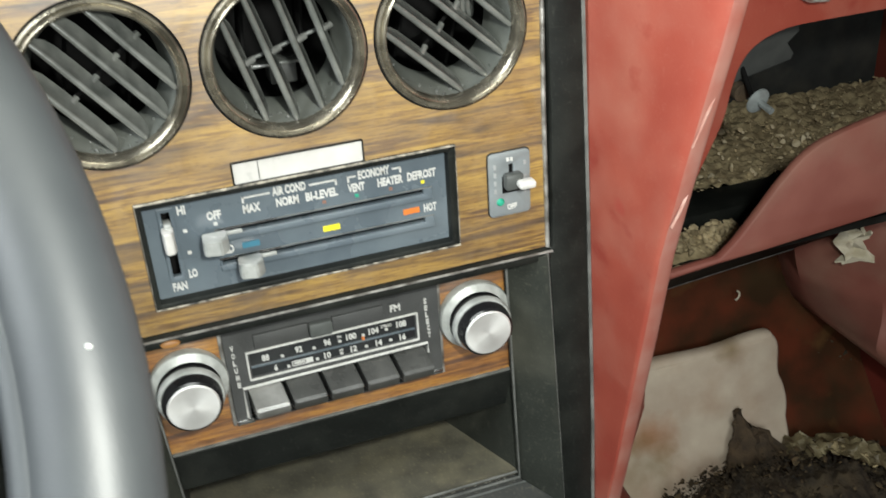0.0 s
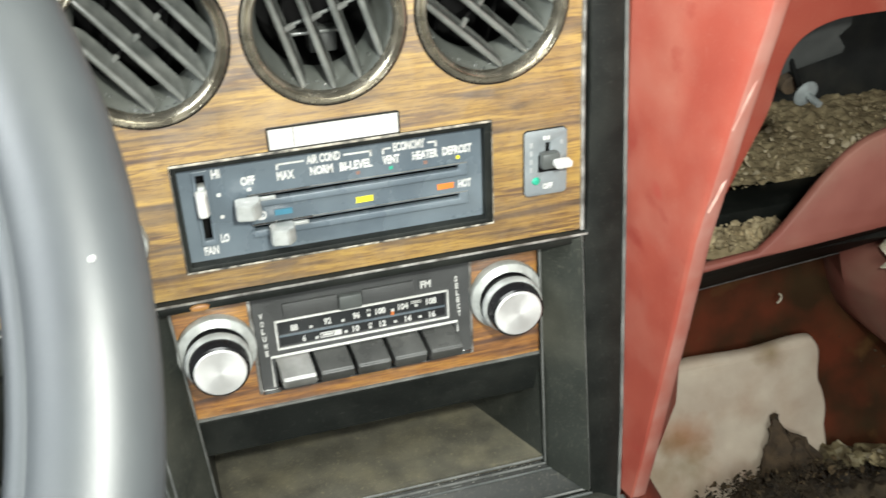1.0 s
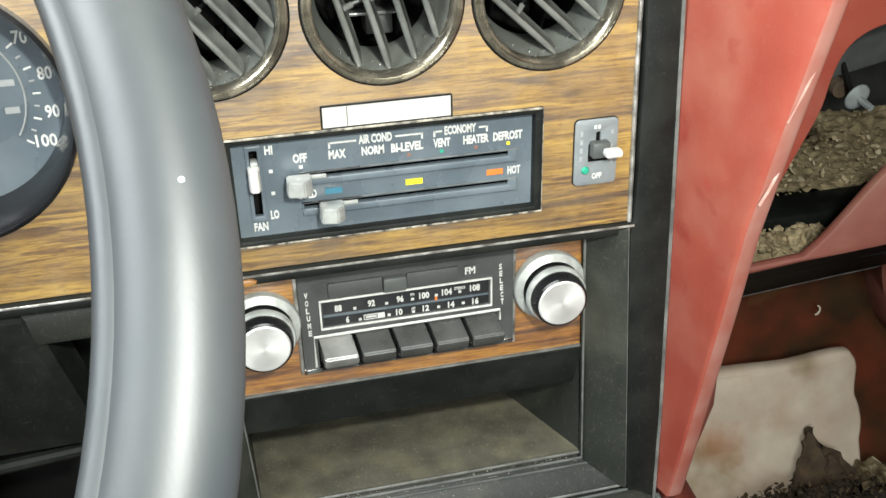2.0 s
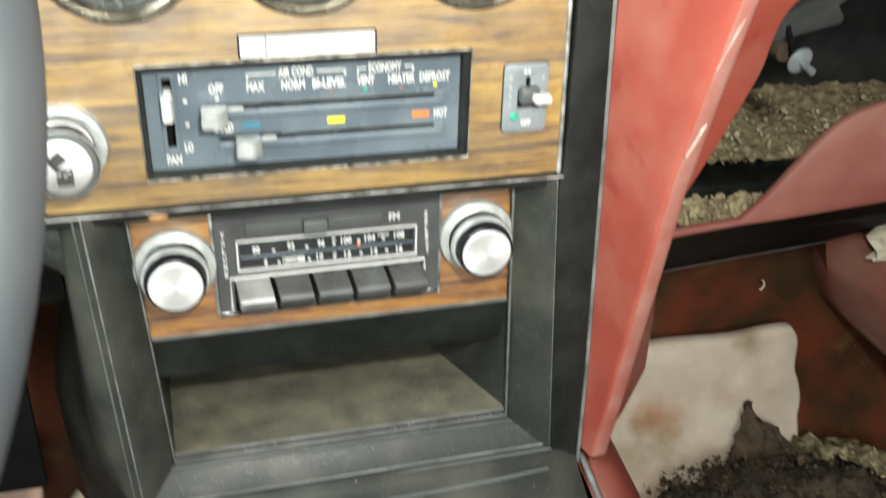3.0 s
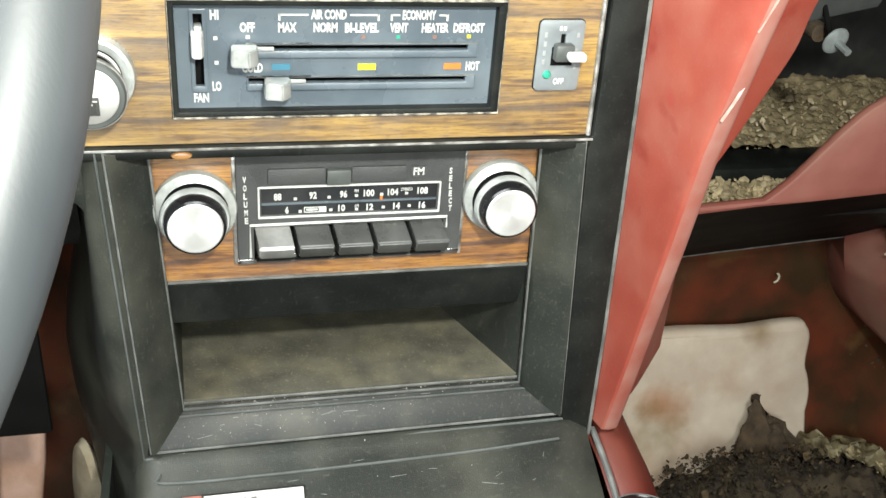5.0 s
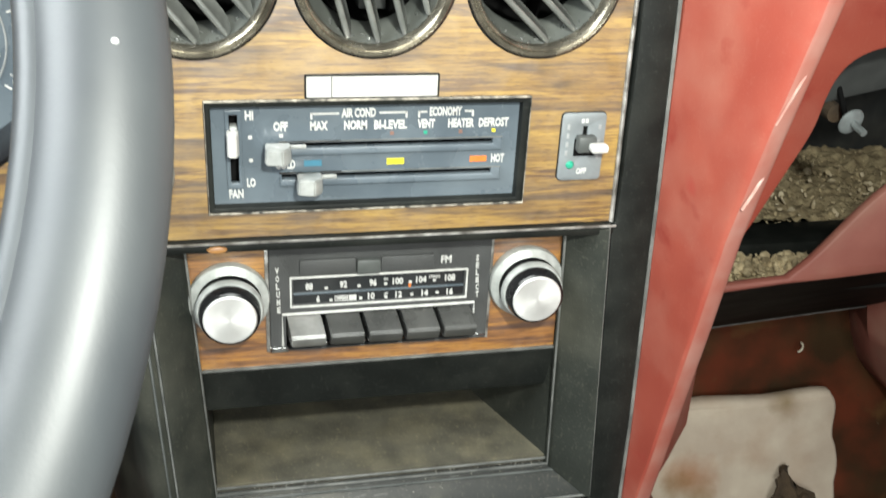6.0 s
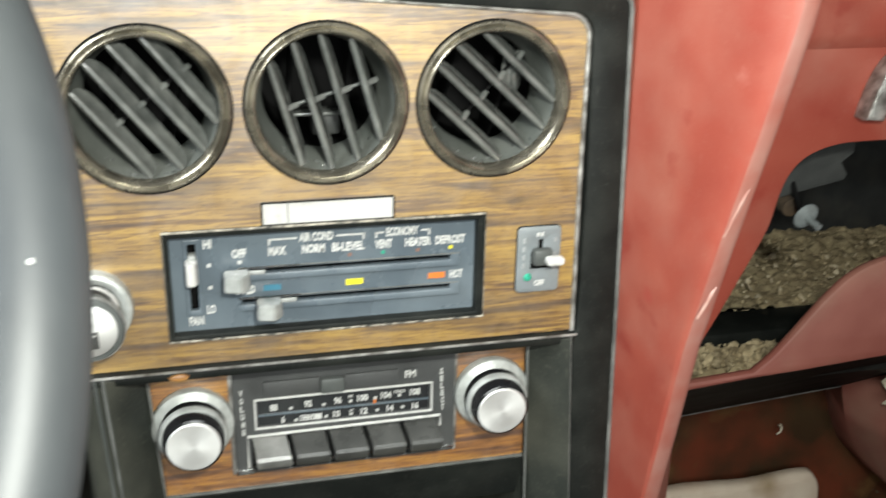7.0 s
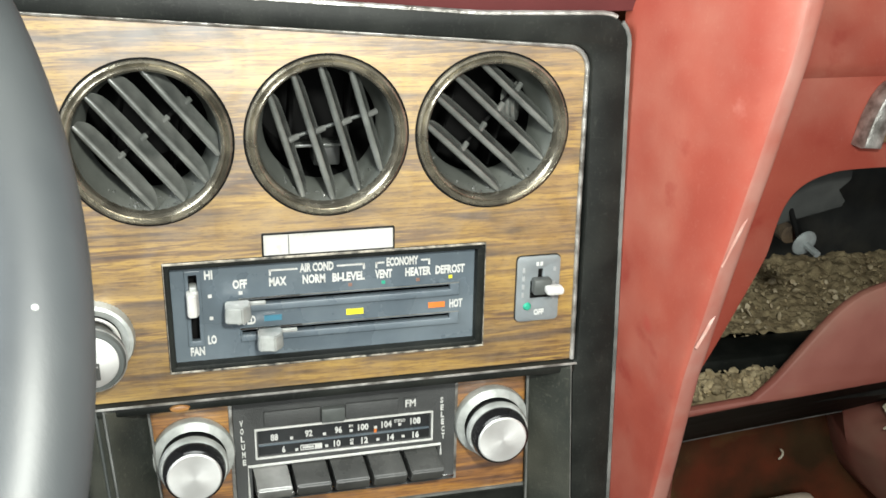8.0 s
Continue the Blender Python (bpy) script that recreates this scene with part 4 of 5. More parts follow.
part("pocket_wall", sheet([[(0.0990, 0.0120, 0.2810), (0.0965, 0.0150, 0.3530)], [(0.0730, 0.072, 0.2840), (0.0750, 0.072, 0.3530)], [(0.0665, 0.090, 0.2840), (0.0680, 0.090, 0.3530)]], 0.003), VINYL, con)
part("pocket_wall", sheet([[(-0.0780, 0.0120, 0.2810), (-0.0825, 0.0150, 0.3530)], [(-0.0795, 0.092, 0.2840), (-0.0825, 0.092, 0.3530)]], 0.003), VINYL, con)
# pocket back and roof painted near-black as the shade under the lip
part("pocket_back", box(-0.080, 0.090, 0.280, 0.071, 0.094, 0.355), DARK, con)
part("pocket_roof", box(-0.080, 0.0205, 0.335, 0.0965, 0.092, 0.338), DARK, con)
part("sill_line", tube([(-0.0945, -0.0046, 0.2635), (0.1195, -0.0046, 0.2655)], 0.0008, 6), EDGE_DARK, con)
part("sill_line", tube([(-0.0800, 0.0070, 0.2790), (0.1020, 0.0070, 0.2790)], 0.0006, 6), EDGE_DARK, con)
part("sill_line", tube([(-0.0770, 0.0105, 0.2845), (0.0985, 0.0105, 0.2845)], 0.0007, 6), EDGE, con)

part("joint_gap", tube([(-0.0930, -0.0040, 0.2664), (0.1185, -0.0040, 0.2684)], 0.0007, 6), DARK, con)
part("shoulder_line", tube(smooth_line([(-0.0880, -0.0130, 0.2608), (-0.0860, -0.0175, 0.2588), (-0.04, -0.0182, 0.2586), (0.06, -0.0165, 0.2592), (0.1150, -0.0140, 0.2603)], 5), 0.0008, 6), EDGE_DARK, con, "grey line along the crease")

# sloping base towards the seats
rows = []
for y, z, w in ((0.02, 0.266, 0), (-0.004, 0.2660, 0), (-0.009, 0.2625, 0), (-0.014, 0.2600, 0.0), (-0.040, 0.2480, 0.003), (-0.080, 0.228, 0.006), (-0.13, 0.208, 0.008), (-0.20, 0.195, 0.008), (-0.45, 0.19, 0.008)):
    xl, xr = -0.099 - w, 0.1385
    rows.append([(xl - 0.012, y, z - 0.10), (xl - 0.006, y, z - 0.03), (xl, y, z - 0.008), (xl + 0.005, y, z - 0.002), (xl + 0.012, y, z), (0.0, y, z), (xr - 0.030, y, z), (xr - 0.014, y, z - 0.003), (xr - 0.004, y, z - 0.009), (xr + 0.001, y, z - 0.03), (xr + 0.001, y, z - 0.12)])
part("base", sheet(rows, 0.004), VINYL, con, "black sloping console base")
side_rows = []
for z, x0, x1, x2 in ((0.4265, -0.1005, -0.1115, -0.1160), (0.40, -0.0992, -0.1110, -0.1175), (0.37, -0.0977, -0.1105, -0.1215), (0.33, -0.0957, -0.1095, -0.1295), (0.295, -0.0940, -0.1075, -0.1370), (0.270, -0.0930, -0.1020, -0.1400), (0.240, -0.0980, -0.1030, -0.1390), (0.200, -0.1000, -0.1060, -0.1330), (0.15, -0.1020, -0.1100, -0.1320), (0.05, -0.105, -0.1200, -0.1400), (-0.07, -0.11, -0.13, -0.15)):
    side_rows.append(smooth_line([(x0, -0.0030, z), ((x0 + x1) / 2, -0.0020, z), (x1, 0.0040, z), (x1 * 0.7 + x2 * 0.3, 0.030, z), (x2, 0.100, z), (x2 + 0.004, 0.20, z)], 4))
part("left_side", sheet(side_rows, 0.004), VINYL, con, "grained black flared side")
part("badge_plate", sheet([[(-0.0680, -0.0255, 0.2559), (-0.0205, -0.0255, 0.2559)], [(-0.0680, -0.0345, 0.2517), (-0.0205, -0.0345, 0.2517)]], 0.001), PALE_LABEL, con, "white plate with unreadable letters")
part("badge_stripe", sheet([[(-0.0750, -0.0252, 0.2563), (-0.0722, -0.0252, 0.2563)], [(-0.0725, -0.0348, 0.2519), (-0.0700, -0.0348, 0.2519)]], 0.0008), PALE_LABEL, con)
part("badge_square", sheet([[(-0.0780, -0.0255, 0.2559), (-0.0690, -0.0255, 0.2559)], [(-0.0780, -0.0345, 0.2517), (-0.0690, -0.0345, 0.2517)]], 0.001), RED_WORN, con, "small faded red square")
for k in range(5):
    x = -0.0650 + 0.0048 * k
    part("badge_mark", sheet([[(x, -0.0284, 0.2551), (x + 0.0026, -0.0284, 0.2551)], [(x, -0.0316, 0.2536), (x + 0.0026, -0.0316, 0.2536)]], 0.0004), EDGE, con)
part("badge_frame", tube([(-0.0785, -0.0252, 0.2560), (-0.0200, -0.0252, 0.2560), (-0.0200, -0.0348, 0.2515), (-0.0785, -0.0348, 0.2515)], 0.0005, 6, True), BLACK, con)
rnd = random.Random(31)
for k in range(16):
    x, z, a, h = rnd.gauss(-0.01, 0.030), rnd.uniform(0.336, 0.351), rnd.uniform(0, 6.3), rnd.uniform(0.0010, 0.0040)
    y = 0.0125 + (0.3530 - z) * 0.282 - 0.0003
    part("scratch", tube([(x - h * math.cos(a), y + 0.282 * 0.6 * h * math.sin(a), z - 0.6 * h * math.sin(a)), (x + h * math.cos(a), y - 0.282 * 0.6 * h * math.sin(a), z + 0.6 * h * math.sin(a))], 0.00030, 5), SPECK, con)
for k in range(44):
    q, a, h = rnd.random(), rnd.gauss(0.1, 0.5), rnd.uniform(0.0008, 0.0045)
    if k < 26:
        x, y, z, dy, dz = rnd.uniform(-0.075, 0.100), -0.0030 + 0.0148 * q, 0.2690 + 0.0124 * q, 0.77, 0.64
    else:
        x, y, z, dy, dz = rnd.uniform(-0.080, 0.105), -0.0145 - 0.0260 * q, 0.2598 - 0.0120 * q, 0.91, 0.42
    e1, e2 = h * math.cos(a), h * math.sin(a) * 0.5
    part("scratch", tube([(x - e1, y - dy * e2, z - dz * e2), (x + e1, y + dy * e2, z + dz * e2)], 0.00016, 4), EDGE, con)
part("tray_rim", tube(smooth_line([(0.060, -0.30, 0.1935), (0.070, -0.16, 0.203), (0.080, -0.085, 0.2275), (0.098, -0.067, 0.2365), (0.112, -0.070, 0.2335), (0.118, -0.09, 0.224), (0.121, -0.16, 0.201)], 5), 0.0018, 8), BLACK, con)

# ---- red dash padding with the glove box ----
red = thing("dash_padding", (0.15, 0.0, 0.27), "faded red vinyl dash padding beside the console", "dash padding", kind="structure")


def nose_x(z):
    """Where the padding's nose stands across, by height."""
    return float(np.interp(z, (0.262, 0.33, 0.43, 0.47, 0.505, 0.525, 0.62), (0.1398, 0.1402, 0.1396, 0.1422, 0.1458, 0.1488, 0.1620)))


rows, side_rows = [], []
for z, yc, xa in ((0.262, -0.012, 0.1370), (0.30, -0.021, 0.1360), (0.34, -0.030, 0.1348), (0.39, -0.042, 0.1330), (0.44, -0.052, 0.1312), (0.49, -0.062, 0.1292), (0.54, -0.070, 0.1278), (0.58, -0.075, 0.1268), (0.62, -0.076, 0.1260)):
    xc = nose_x(z)
    back = 0.055
    w = xc - xa
    pts = [(xa, 0.004, z), (xa + 0.10 * w, yc * 0.08, z), (xa + 0.5 * w, yc * 0.55, z), (xa + 0.82 * w, yc * 0.90, z), (xc, yc, z), (xc + 0.0042, yc - 0.0007, z), (xc + 0.0085, yc + 0.0004, z), (xc + 0.0102, yc + 0.0030, z)]
    rows.append(smooth_line(pts, 4))
    side_rows.append(smooth_line([(xc + 0.0101, yc + 0.0038, z), (xc + 0.0125, yc + 0.016, z), (xc + 0.029, yc * 0.55 + back * 0.42, z), (0.2035, back + 0.002, z)], 4))
part("ridge", sheet([r[:18] for r in rows], 0.003), RED, red)
part("worn_nose", sheet([r[17:] for r in rows], 0.003), RED_WORN, red, "dust-greyed rubbed nose")
part("glove_side", sheet(side_rows, 0.003), RED, red)
for z0, z1, wide in ((0.4575, 0.4760, 0.0010), (0.4960, 0.5280, 0.0011)):
    skin = []
    for k in range(9):
        z = z0 + (z1 - z0) * k / 8
        yc = np.interp(z, (0.39, 0.44, 0.49, 0.54), (-0.042, -0.052, -0.062, -0.070))
        h = wide * math.sin(math.pi * (k + 0.6) / 9.2)
        x = nose_x(z) + 0.0012 + 0.0070 * k / 8
        y = yc - 0.0017 + 0.0046 * (k / 8) ** 3
        skin.append([(x - h, y + 0.0001, z), (x, y - 0.0002, z), (x + h, y + 0.0006, z)])
    part("scuff", sheet(skin, 0.0006), SCUFF, red, "pale rubbed scuff")
GY = 0.055
face_out = [(0.190, 0.3505), (0.2115, 0.3530), (0.2485, 0.3562), (0.279, 0.3578), (0.322, 0.3608), (0.40, 0.366), (0.62, 0.378), (0.62, 0.552), (0.19, 0.552)]
face_hole = [(0.200, 0.3575), (0.2490, 0.3605), (0.2600, 0.3700), (0.2710, 0.3825), (0.2880, 0.4030), (0.3040, 0.4175), (0.324, 0.4255), (0.37, 0.434), (0.44, 0.440), (0.60, 0.445), (0.60, 0.496), (0.330, 0.496), (0.2900, 0.4956), (0.2760, 0.4940), (0.2650, 0.4905), (0.2570, 0.4850), (0.2515, 0.4770), (0.2480, 0.4660), (0.2440, 0.4480), (0.2318, 0.4213), (0.2208, 0.3982), (0.2070, 0.372)]


def rounded(line):
    return [(p.x, p.y) for p in smooth_line([(x, z, 0) for x, z in line], 5)]


lower_flap = face_out[:7] + [(0.62, 0.4450)] + rounded(face_hole[1:10][::-1]) + [face_hole[0]] + [(0.190, 0.3570)]
upper_face = [(0.190, 0.3585), (0.2005, 0.3590)] + rounded(face_hole[:10:-1]) + [(0.60, 0.496), (0.62, 0.496)] + face_out[7:]
part("glove_face", plate([upper_face], GY, GY + 0.006, 0.0015), RED, red, "red glove box face")
# flap split off so its dust and shade can be coloured in
part("lower_flap", plate([lower_flap], GY - 0.0005, GY + 0.006, 0.0022), DULL_RED, red, "dusty red lower flap, dulled for its shade")
part("upper_roll", sheet([smooth_line([(x, GY + 0.006, 0.538), (x, GY - 0.0015, 0.5490), (x, GY - 0.0035, 0.557), (x, GY - 0.001, 0.570), (x, GY + 0.008, 0.59), (x, GY + 0.03, 0.64), (x, GY + 0.10, 0.68)], 4) for x in (0.16, 0.25, 0.35, 0.45, 0.62)], 0.003), RED, red, "red upper roll")
UNDER = ((0.145, -0.003), (0.20, -0.001), (0.2485, 0.004), (0.30, 0.007), (0.36, 0.012), (0.44, 0.018), (0.62, 0.030))
# near-black sheet sloping from the flap back to the firewall
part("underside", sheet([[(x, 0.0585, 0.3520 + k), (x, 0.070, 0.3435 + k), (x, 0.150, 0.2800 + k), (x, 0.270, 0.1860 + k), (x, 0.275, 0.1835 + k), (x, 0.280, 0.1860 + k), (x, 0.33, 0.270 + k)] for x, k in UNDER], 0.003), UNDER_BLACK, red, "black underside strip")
# grey tube paints the highlight along the strip's lower edge
part("under_highlight", tube([(x, 0.2742, 0.1834 + k) for x, k in UNDER], 0.0014, 6), EDGE, red)
# top of the red padding, its shadow painted as maroon
part("dash_top", sheet([[(x, 0.0, 0.5965 - 0.075 * min(x + 0.03, 0.10)), (x, -0.002, 0.602 - 0.075 * min(x + 0.03, 0.10)), (x, 0.01, 0.615), (x, 0.08, 0.63), (x, 0.5, 0.64)] for x in (-0.6, -0.3, -0.1, 0.0, 0.06, 0.10, 0.13)], 0.004), MAROON, red, "red dash top, painted darker for its shade")

tray = thing("glove_box", (0.36, 0.06, 0.315), "black glove box interior without its lid", "glove box", kind="structure")
part("bottom", box(0.18, 0.128, 0.308, 0.62, 0.348, 0.314), BLACK, tray)
part("rear", box(0.18, 0.342, 0.31, 0.62, 0.348, 0.52), FELT, tray)
part("ceiling", box(0.18, 0.062, 0.512, 0.62, 0.348, 0.518), FELT, tray)
part("side", sheet([[(x - 0.003, 0.0605, z), (x + 0.012, 0.110, z), (x + 0.036, 0.205, z), (x + 0.052, 0.345, z)] for x, z in ((0.199, 0.318), (0.203, 0.3575), (0.207, 0.372), (0.2208, 0.3982), (0.2318, 0.4213), (0.244, 0.448), (0.248, 0.466), (0.2515, 0.477), (0.256, 0.486), (0.262, 0.513))], 0.003), FELT, tray)
part("side", box(0.616, 0.062, 0.352, 0.622, 0.348, 0.518), FELT, tray)
part("front_step", box(0.19, 0.165, 0.313, 0.60, 0.200, 0.327, 0.003), BLACK, tray)
part("floor_rise", box(0.19, 0.198, 0.312, 0.61, 0.342, 0.3145, 0.001), BLACK, tray)
part("ledge", plate([[(0.258, 0.4450), (0.285, 0.4520), (0.3190, 0.4590), (0.3210, 0.4630), (0.3160, 0.4700), (0.3230, 0.4760), (0.3230, 0.5130), (0.258, 0.5130)]], 0.098, 0.150, 0.002), LEDGE, tray, "grey felted ledge")
part("peg", tube([(0.2830, 0.094, 0.4455), (0.2830, 0.15, 0.4480)], 0.0055, 14), CARPET, tray, "rusty brown stud")

clip = thing("plastic_clip", (0.284, 0.078, 0.446), "grey plastic push clip hanging in the glove box", "clip")
CLIP_M = material("grey_nylon", (0.20, 0.225, 0.225), (0.13, 0.145, 0.145), rough=0.4, scale=150)
aim = Vector((0.10, -0.75, -0.20)).normalized()
spin = aim.to_track_quat("-Y", "Z").to_matrix().to_4x4()
head = lathe([(0.0, -0.0016), (0.0062, -0.0012), (0.0078, 0.0), (0.0080, 0.0008), (0.006, 0.0018), (0.0, 0.002)], 0, 0, 28)
bmesh.ops.transform(head, matrix=Matrix.Translation((0.2815, 0.076, 0.4465)) @ spin, verts=head.verts)
part("head", head, CLIP_M, clip)
tip = Vector((0.2815, 0.076, 0.4465))
part("stem", tube([tip, tip + aim * 0.006, tip + aim * 0.0115], 0.0021, 8), CLIP_M, clip)
part("shank", tube([tip, tip - aim * 0.006, Vector((0.286, 0.104, 0.463))], 0.0015, 8), DARK, clip)

latch = thing("glove_box_latch", (0.30, GY, 0.53), "pitted chrome glove box latch housing", "latch")
outer = rounded([(0.2850, 0.5105), (0.2885, 0.5260), (0.2940, 0.5385), (0.3010, 0.5450), (0.3130, 0.5470), (0.3900, 0.5478)])
inside = rounded([(0.3900, 0.5405), (0.3150, 0.5400), (0.3070, 0.5375), (0.3020, 0.5310), (0.2985, 0.5220), (0.2965, 0.5095)])
part("rim", plate([outer + inside], GY - 0.012, GY + 0.001, 0.0022), CHROME, latch, "pitted chrome rim")
# the handle's reflection is painted tan here
part("handle", plate([[(0.2950, 0.5125), (0.2990, 0.5280), (0.3050, 0.5385), (0.3900, 0.5410), (0.3900, 0.5120)]], GY - 0.009, GY - 0.002, 0.0015), TAN, latch, "pull handle, tan reflection in its colour")


def lumps(name, count, place, size, mat, label, category, seed, squash=0.7):
    """Loose bits that nobody could count, as one object."""
    rnd = random.Random(seed)
    ball = bmesh.new()
    bmesh.ops.create_icosphere(ball, subdivisions=1, radius=1.0)
    pts, tris = [v.co.copy() for v in ball.verts], [[v.index for v in f.verts] for f in ball.faces]
    ball.free()
    verts, faces = [], []
    for _ in range(count):
        x, y, z = place(rnd)
        s = size[0] + (size[1] - size[0]) * rnd.random() ** 3
        m = Matrix.Translation((x, y, z)) @ Euler((rnd.gauss(0, 0.7), rnd.gauss(0, 0.7), rnd.random() * 6)).to_matrix().to_4x4() @ Matrix.Diagonal((s, s * (0.45 + 0.5 * rnd.random()), s * squash * (0.5 + rnd.random() * 0.7), 1))
        faces += [[k + len(verts) for k in t] for t in tris]
        verts += [m @ (p * (0.75 + 0.5 * rnd.random())) for p in pts]
    me = bpy.data.meshes.new(name)
    me.from_pydata(verts, [], faces)
    me.materials.append(mat)
    return tagged(new(name, me), label, category, kind="stuff")


bed = part("litter_bed", sheet([[(x, y, 0.3262 + 0.006 * noise.noise(Vector((x * 30, y * 30, 0.4))) + 0.004 * noise.noise(Vector((x * 110, y * 110, 2.0))) + 0.0022 * noise.noise(Vector((x * 300, y * 300, 5.0)))) for x in np.linspace(0.19, 0.61, 260)] for y in np.linspace(0.198, 0.342, 100)]), LITTER_BED, None, angle=180)
tagged(bed, "matted tan bed of crumbled nut litter", "debris", kind="stuff")
lumps("nut_litter", 3600, lambda r: (r.uniform(0.20, 0.61), 0.199 + 0.138 * r.random(), 0.3235 + 0.006 * r.random() ** 2), (0.0004, 0.0026), NUTS, "brown litter of nut shells and debris in glove box", "debris", 3)
mound = part("litter_bed", sheet([[(x, y, 0.3135 + 0.0065 * math.exp(-((x - 0.291) / 0.028) ** 4 - ((y - 0.144) / 0.012) ** 4) + 0.002 * noise.noise(Vector((x * 160, y * 160, 3.0)))) for x in np.linspace(0.250, 0.332, 40)] for y in np.linspace(0.126, 0.162, 22)]), LITTER_BED, None, angle=180)
tagged(mound, "small matted heap of pale nut crumbs", "debris", kind="stuff")
lumps("nut_chips", 130, lambda r: (r.uniform(0.22, 0.55), 0.199 + 0.10 * r.random(), 0.328 + 0.004 * r.random()), (0.0015, 0.0050), SCUFF_CHIP, "pale broken nut chips on the litter", "debris", 15, 0.35)
lumps("nut_litter", 380, lambda r: (r.uniform(0.255, 0.328), r.uniform(0.130, 0.158), 0.318 + 0.005 * r.random()), (0.0012, 0.0055), NUTS, "small heap of pale nut shells on black ledge", "debris", 4)

# ---- footwells ----
rnd = random.Random(7)


def rough_sheet(xs, ys, height, jitter, seed):
    return [[(x, y, height(x, y) + jitter * noise.noise(Vector((x * 14 + seed, y * 14, 0.3))) + jitter * 0.55 * noise.noise(Vector((x * 60, y * 60 + seed, 1.7))) + jitter * 0.30 * noise.noise(Vector((x * 170, y * 170 + seed, 3.1)))) for x in xs] for y in ys]


FLOOR_Z = -0.07
floor = part("floor", sheet([[(x, y, FLOOR_Z) for x in (-0.75, 0.8)] for y in (-1.3, 0.36)], 0.01), RUST)
tagged(floor, "rusty red-brown cabin floor", "floor", kind="structure")
wallf = thing("firewall", (0.0, 0.34, FLOOR_Z), "rust-stained red firewall and sloping toe board", "firewall", kind="structure")
fx = np.linspace(-0.75, 0.8, 60)
part("panel", sheet([[(x, y + 0.006 * noise.noise(Vector((x * 9, z * 9, 0))), z) for x in fx] for y, z in ((0.20, FLOOR_Z - 0.005), (0.26, -0.03), (0.305, 0.03), (0.325, 0.10), (0.34, 0.18), (0.345, 0.30), (0.42, 0.31), (0.42, 0.64))], 0.008), RUST, wallf)
tun = thing("tunnel_cover", (0.14, -0.2, FLOOR_Z), "red painted tunnel side below the console", "tunnel", kind="structure")
part("side", sheet([smooth_line([(0.1385, y, 0.2500 - d), (0.1440, y, 0.2545 - d), (0.1530, y, 0.2560 - d), (0.1620, y, 0.2500 - d), (0.1700, y, 0.2380 - d), (0.1790 + w, y, 0.20 - d * 0.8), (0.192 + w, y, 0.10), (0.225 + w, y, FLOOR_Z - 0.002)], 4) for y, d, w in ((0.36, 0.02, 0.03), (0.15, 0.006, 0.012), (0.02, 0.0, 0.004), (-0.02, 0.006, 0.0), (-0.04, 0.013, 0.0), (-0.08, 0.032, 0.0), (-0.15, 0.055, 0.0), (-0.45, 0.07, 0.0))], 0.004), RED_DARK, tun, "dusty red tunnel shoulder")
part("piping", tube(smooth_line([(0.1400, 0.0, 0.2530), (0.1402, -0.020, 0.2480), (0.1400, -0.040, 0.2415), (0.1390, -0.080, 0.2230), (0.137, -0.15, 0.2000)], 6), 0.0017, 8), EDGE, tun, "pale piping")
part("left_side", sheet([[(-0.118, y, 0.24), (-0.125, y, 0.10), (-0.16, y, FLOOR_Z - 0.002)] for y in (0.36, -0.45)], 0.004), VINYL, tun)


def pad(name, outline, y0, slope, thick, label, seed, mat=FOAM):
    """A worn floor pad that leans on the toe board."""
    bm = plate([outline], 0.0, thick, 0.004)
    bmesh.ops.subdivide_edges(bm, edges=[e for e in bm.edges if e.calc_length() > 0.03], cuts=3)
    for v in bm.verts:
        v.co.y += min(y0 + slope * (v.co.z - 0.1), float(np.interp(v.co.z, (-0.10, -0.075, -0.03, 0.03, 0.10, 0.18), (0.16, 0.20, 0.26, 0.305, 0.325, 0.34))) - 0.022) + 0.004 * noise.noise(v.co * 18 + Vector((seed, 0, 0)))
    ob = part(name, bm, mat, None, "", angle=50)
    return tagged(ob, label, "insulation pad")


pad("insulation_pad", [(p.x, p.y) for p in smooth_line([(a, b, 0) for a, b in [(0.24, -0.06), (0.235, 0.09), (0.27, 0.099), (0.34, 0.101), (0.42, 0.100), (0.478, 0.102), (0.489, 0.097), (0.494, 0.085), (0.492, 0.06), (0.497, 0.045), (0.500, 0.020), (0.49, -0.02), (0.47, -0.06), (0.40, -0.08)]], 4)], 0.291, 0.25, 0.014, "soiled white insulation pad leaning on the toe board", 2)
pad("insulation_pad", [(-0.228, 0.0), (-0.222, 0.080), (-0.214, 0.098), (-0.206, 0.103), (-0.193, 0.102), (-0.1875, 0.094), (-0.190, 0.06), (-0.199, 0.0)], 0.250, 0.25, 0.014, "pink-white insulation strip in the driver footwell", 5, PINK_PAD)

heap_x, heap_y = np.linspace(0.16, 0.75, 240), np.linspace(-0.15, 0.335, 200)


def heap(x, y):
    h = FLOOR_Z + 0.075 * math.exp(-((x - 0.44) / 0.16) ** 2 - ((y - 0.20) / 0.085) ** 2) + 0.030 * math.exp(-((x - 0.36) / 0.07) ** 2 - ((y - 0.17) / 0.06) ** 2) + 0.010 * math.exp(-((x - 0.56) / 0.07) ** 2 - ((y - 0.21) / 0.06) ** 2)
    return h - 0.004


soil = part("soil_heap", sheet(rough_sheet(heap_x, heap_y, heap, 0.021, 4.0)), SOIL, None, "", angle=180)
tagged(soil, "dark rotten soil and leaf litter on the floor", "soil", kind="stuff")
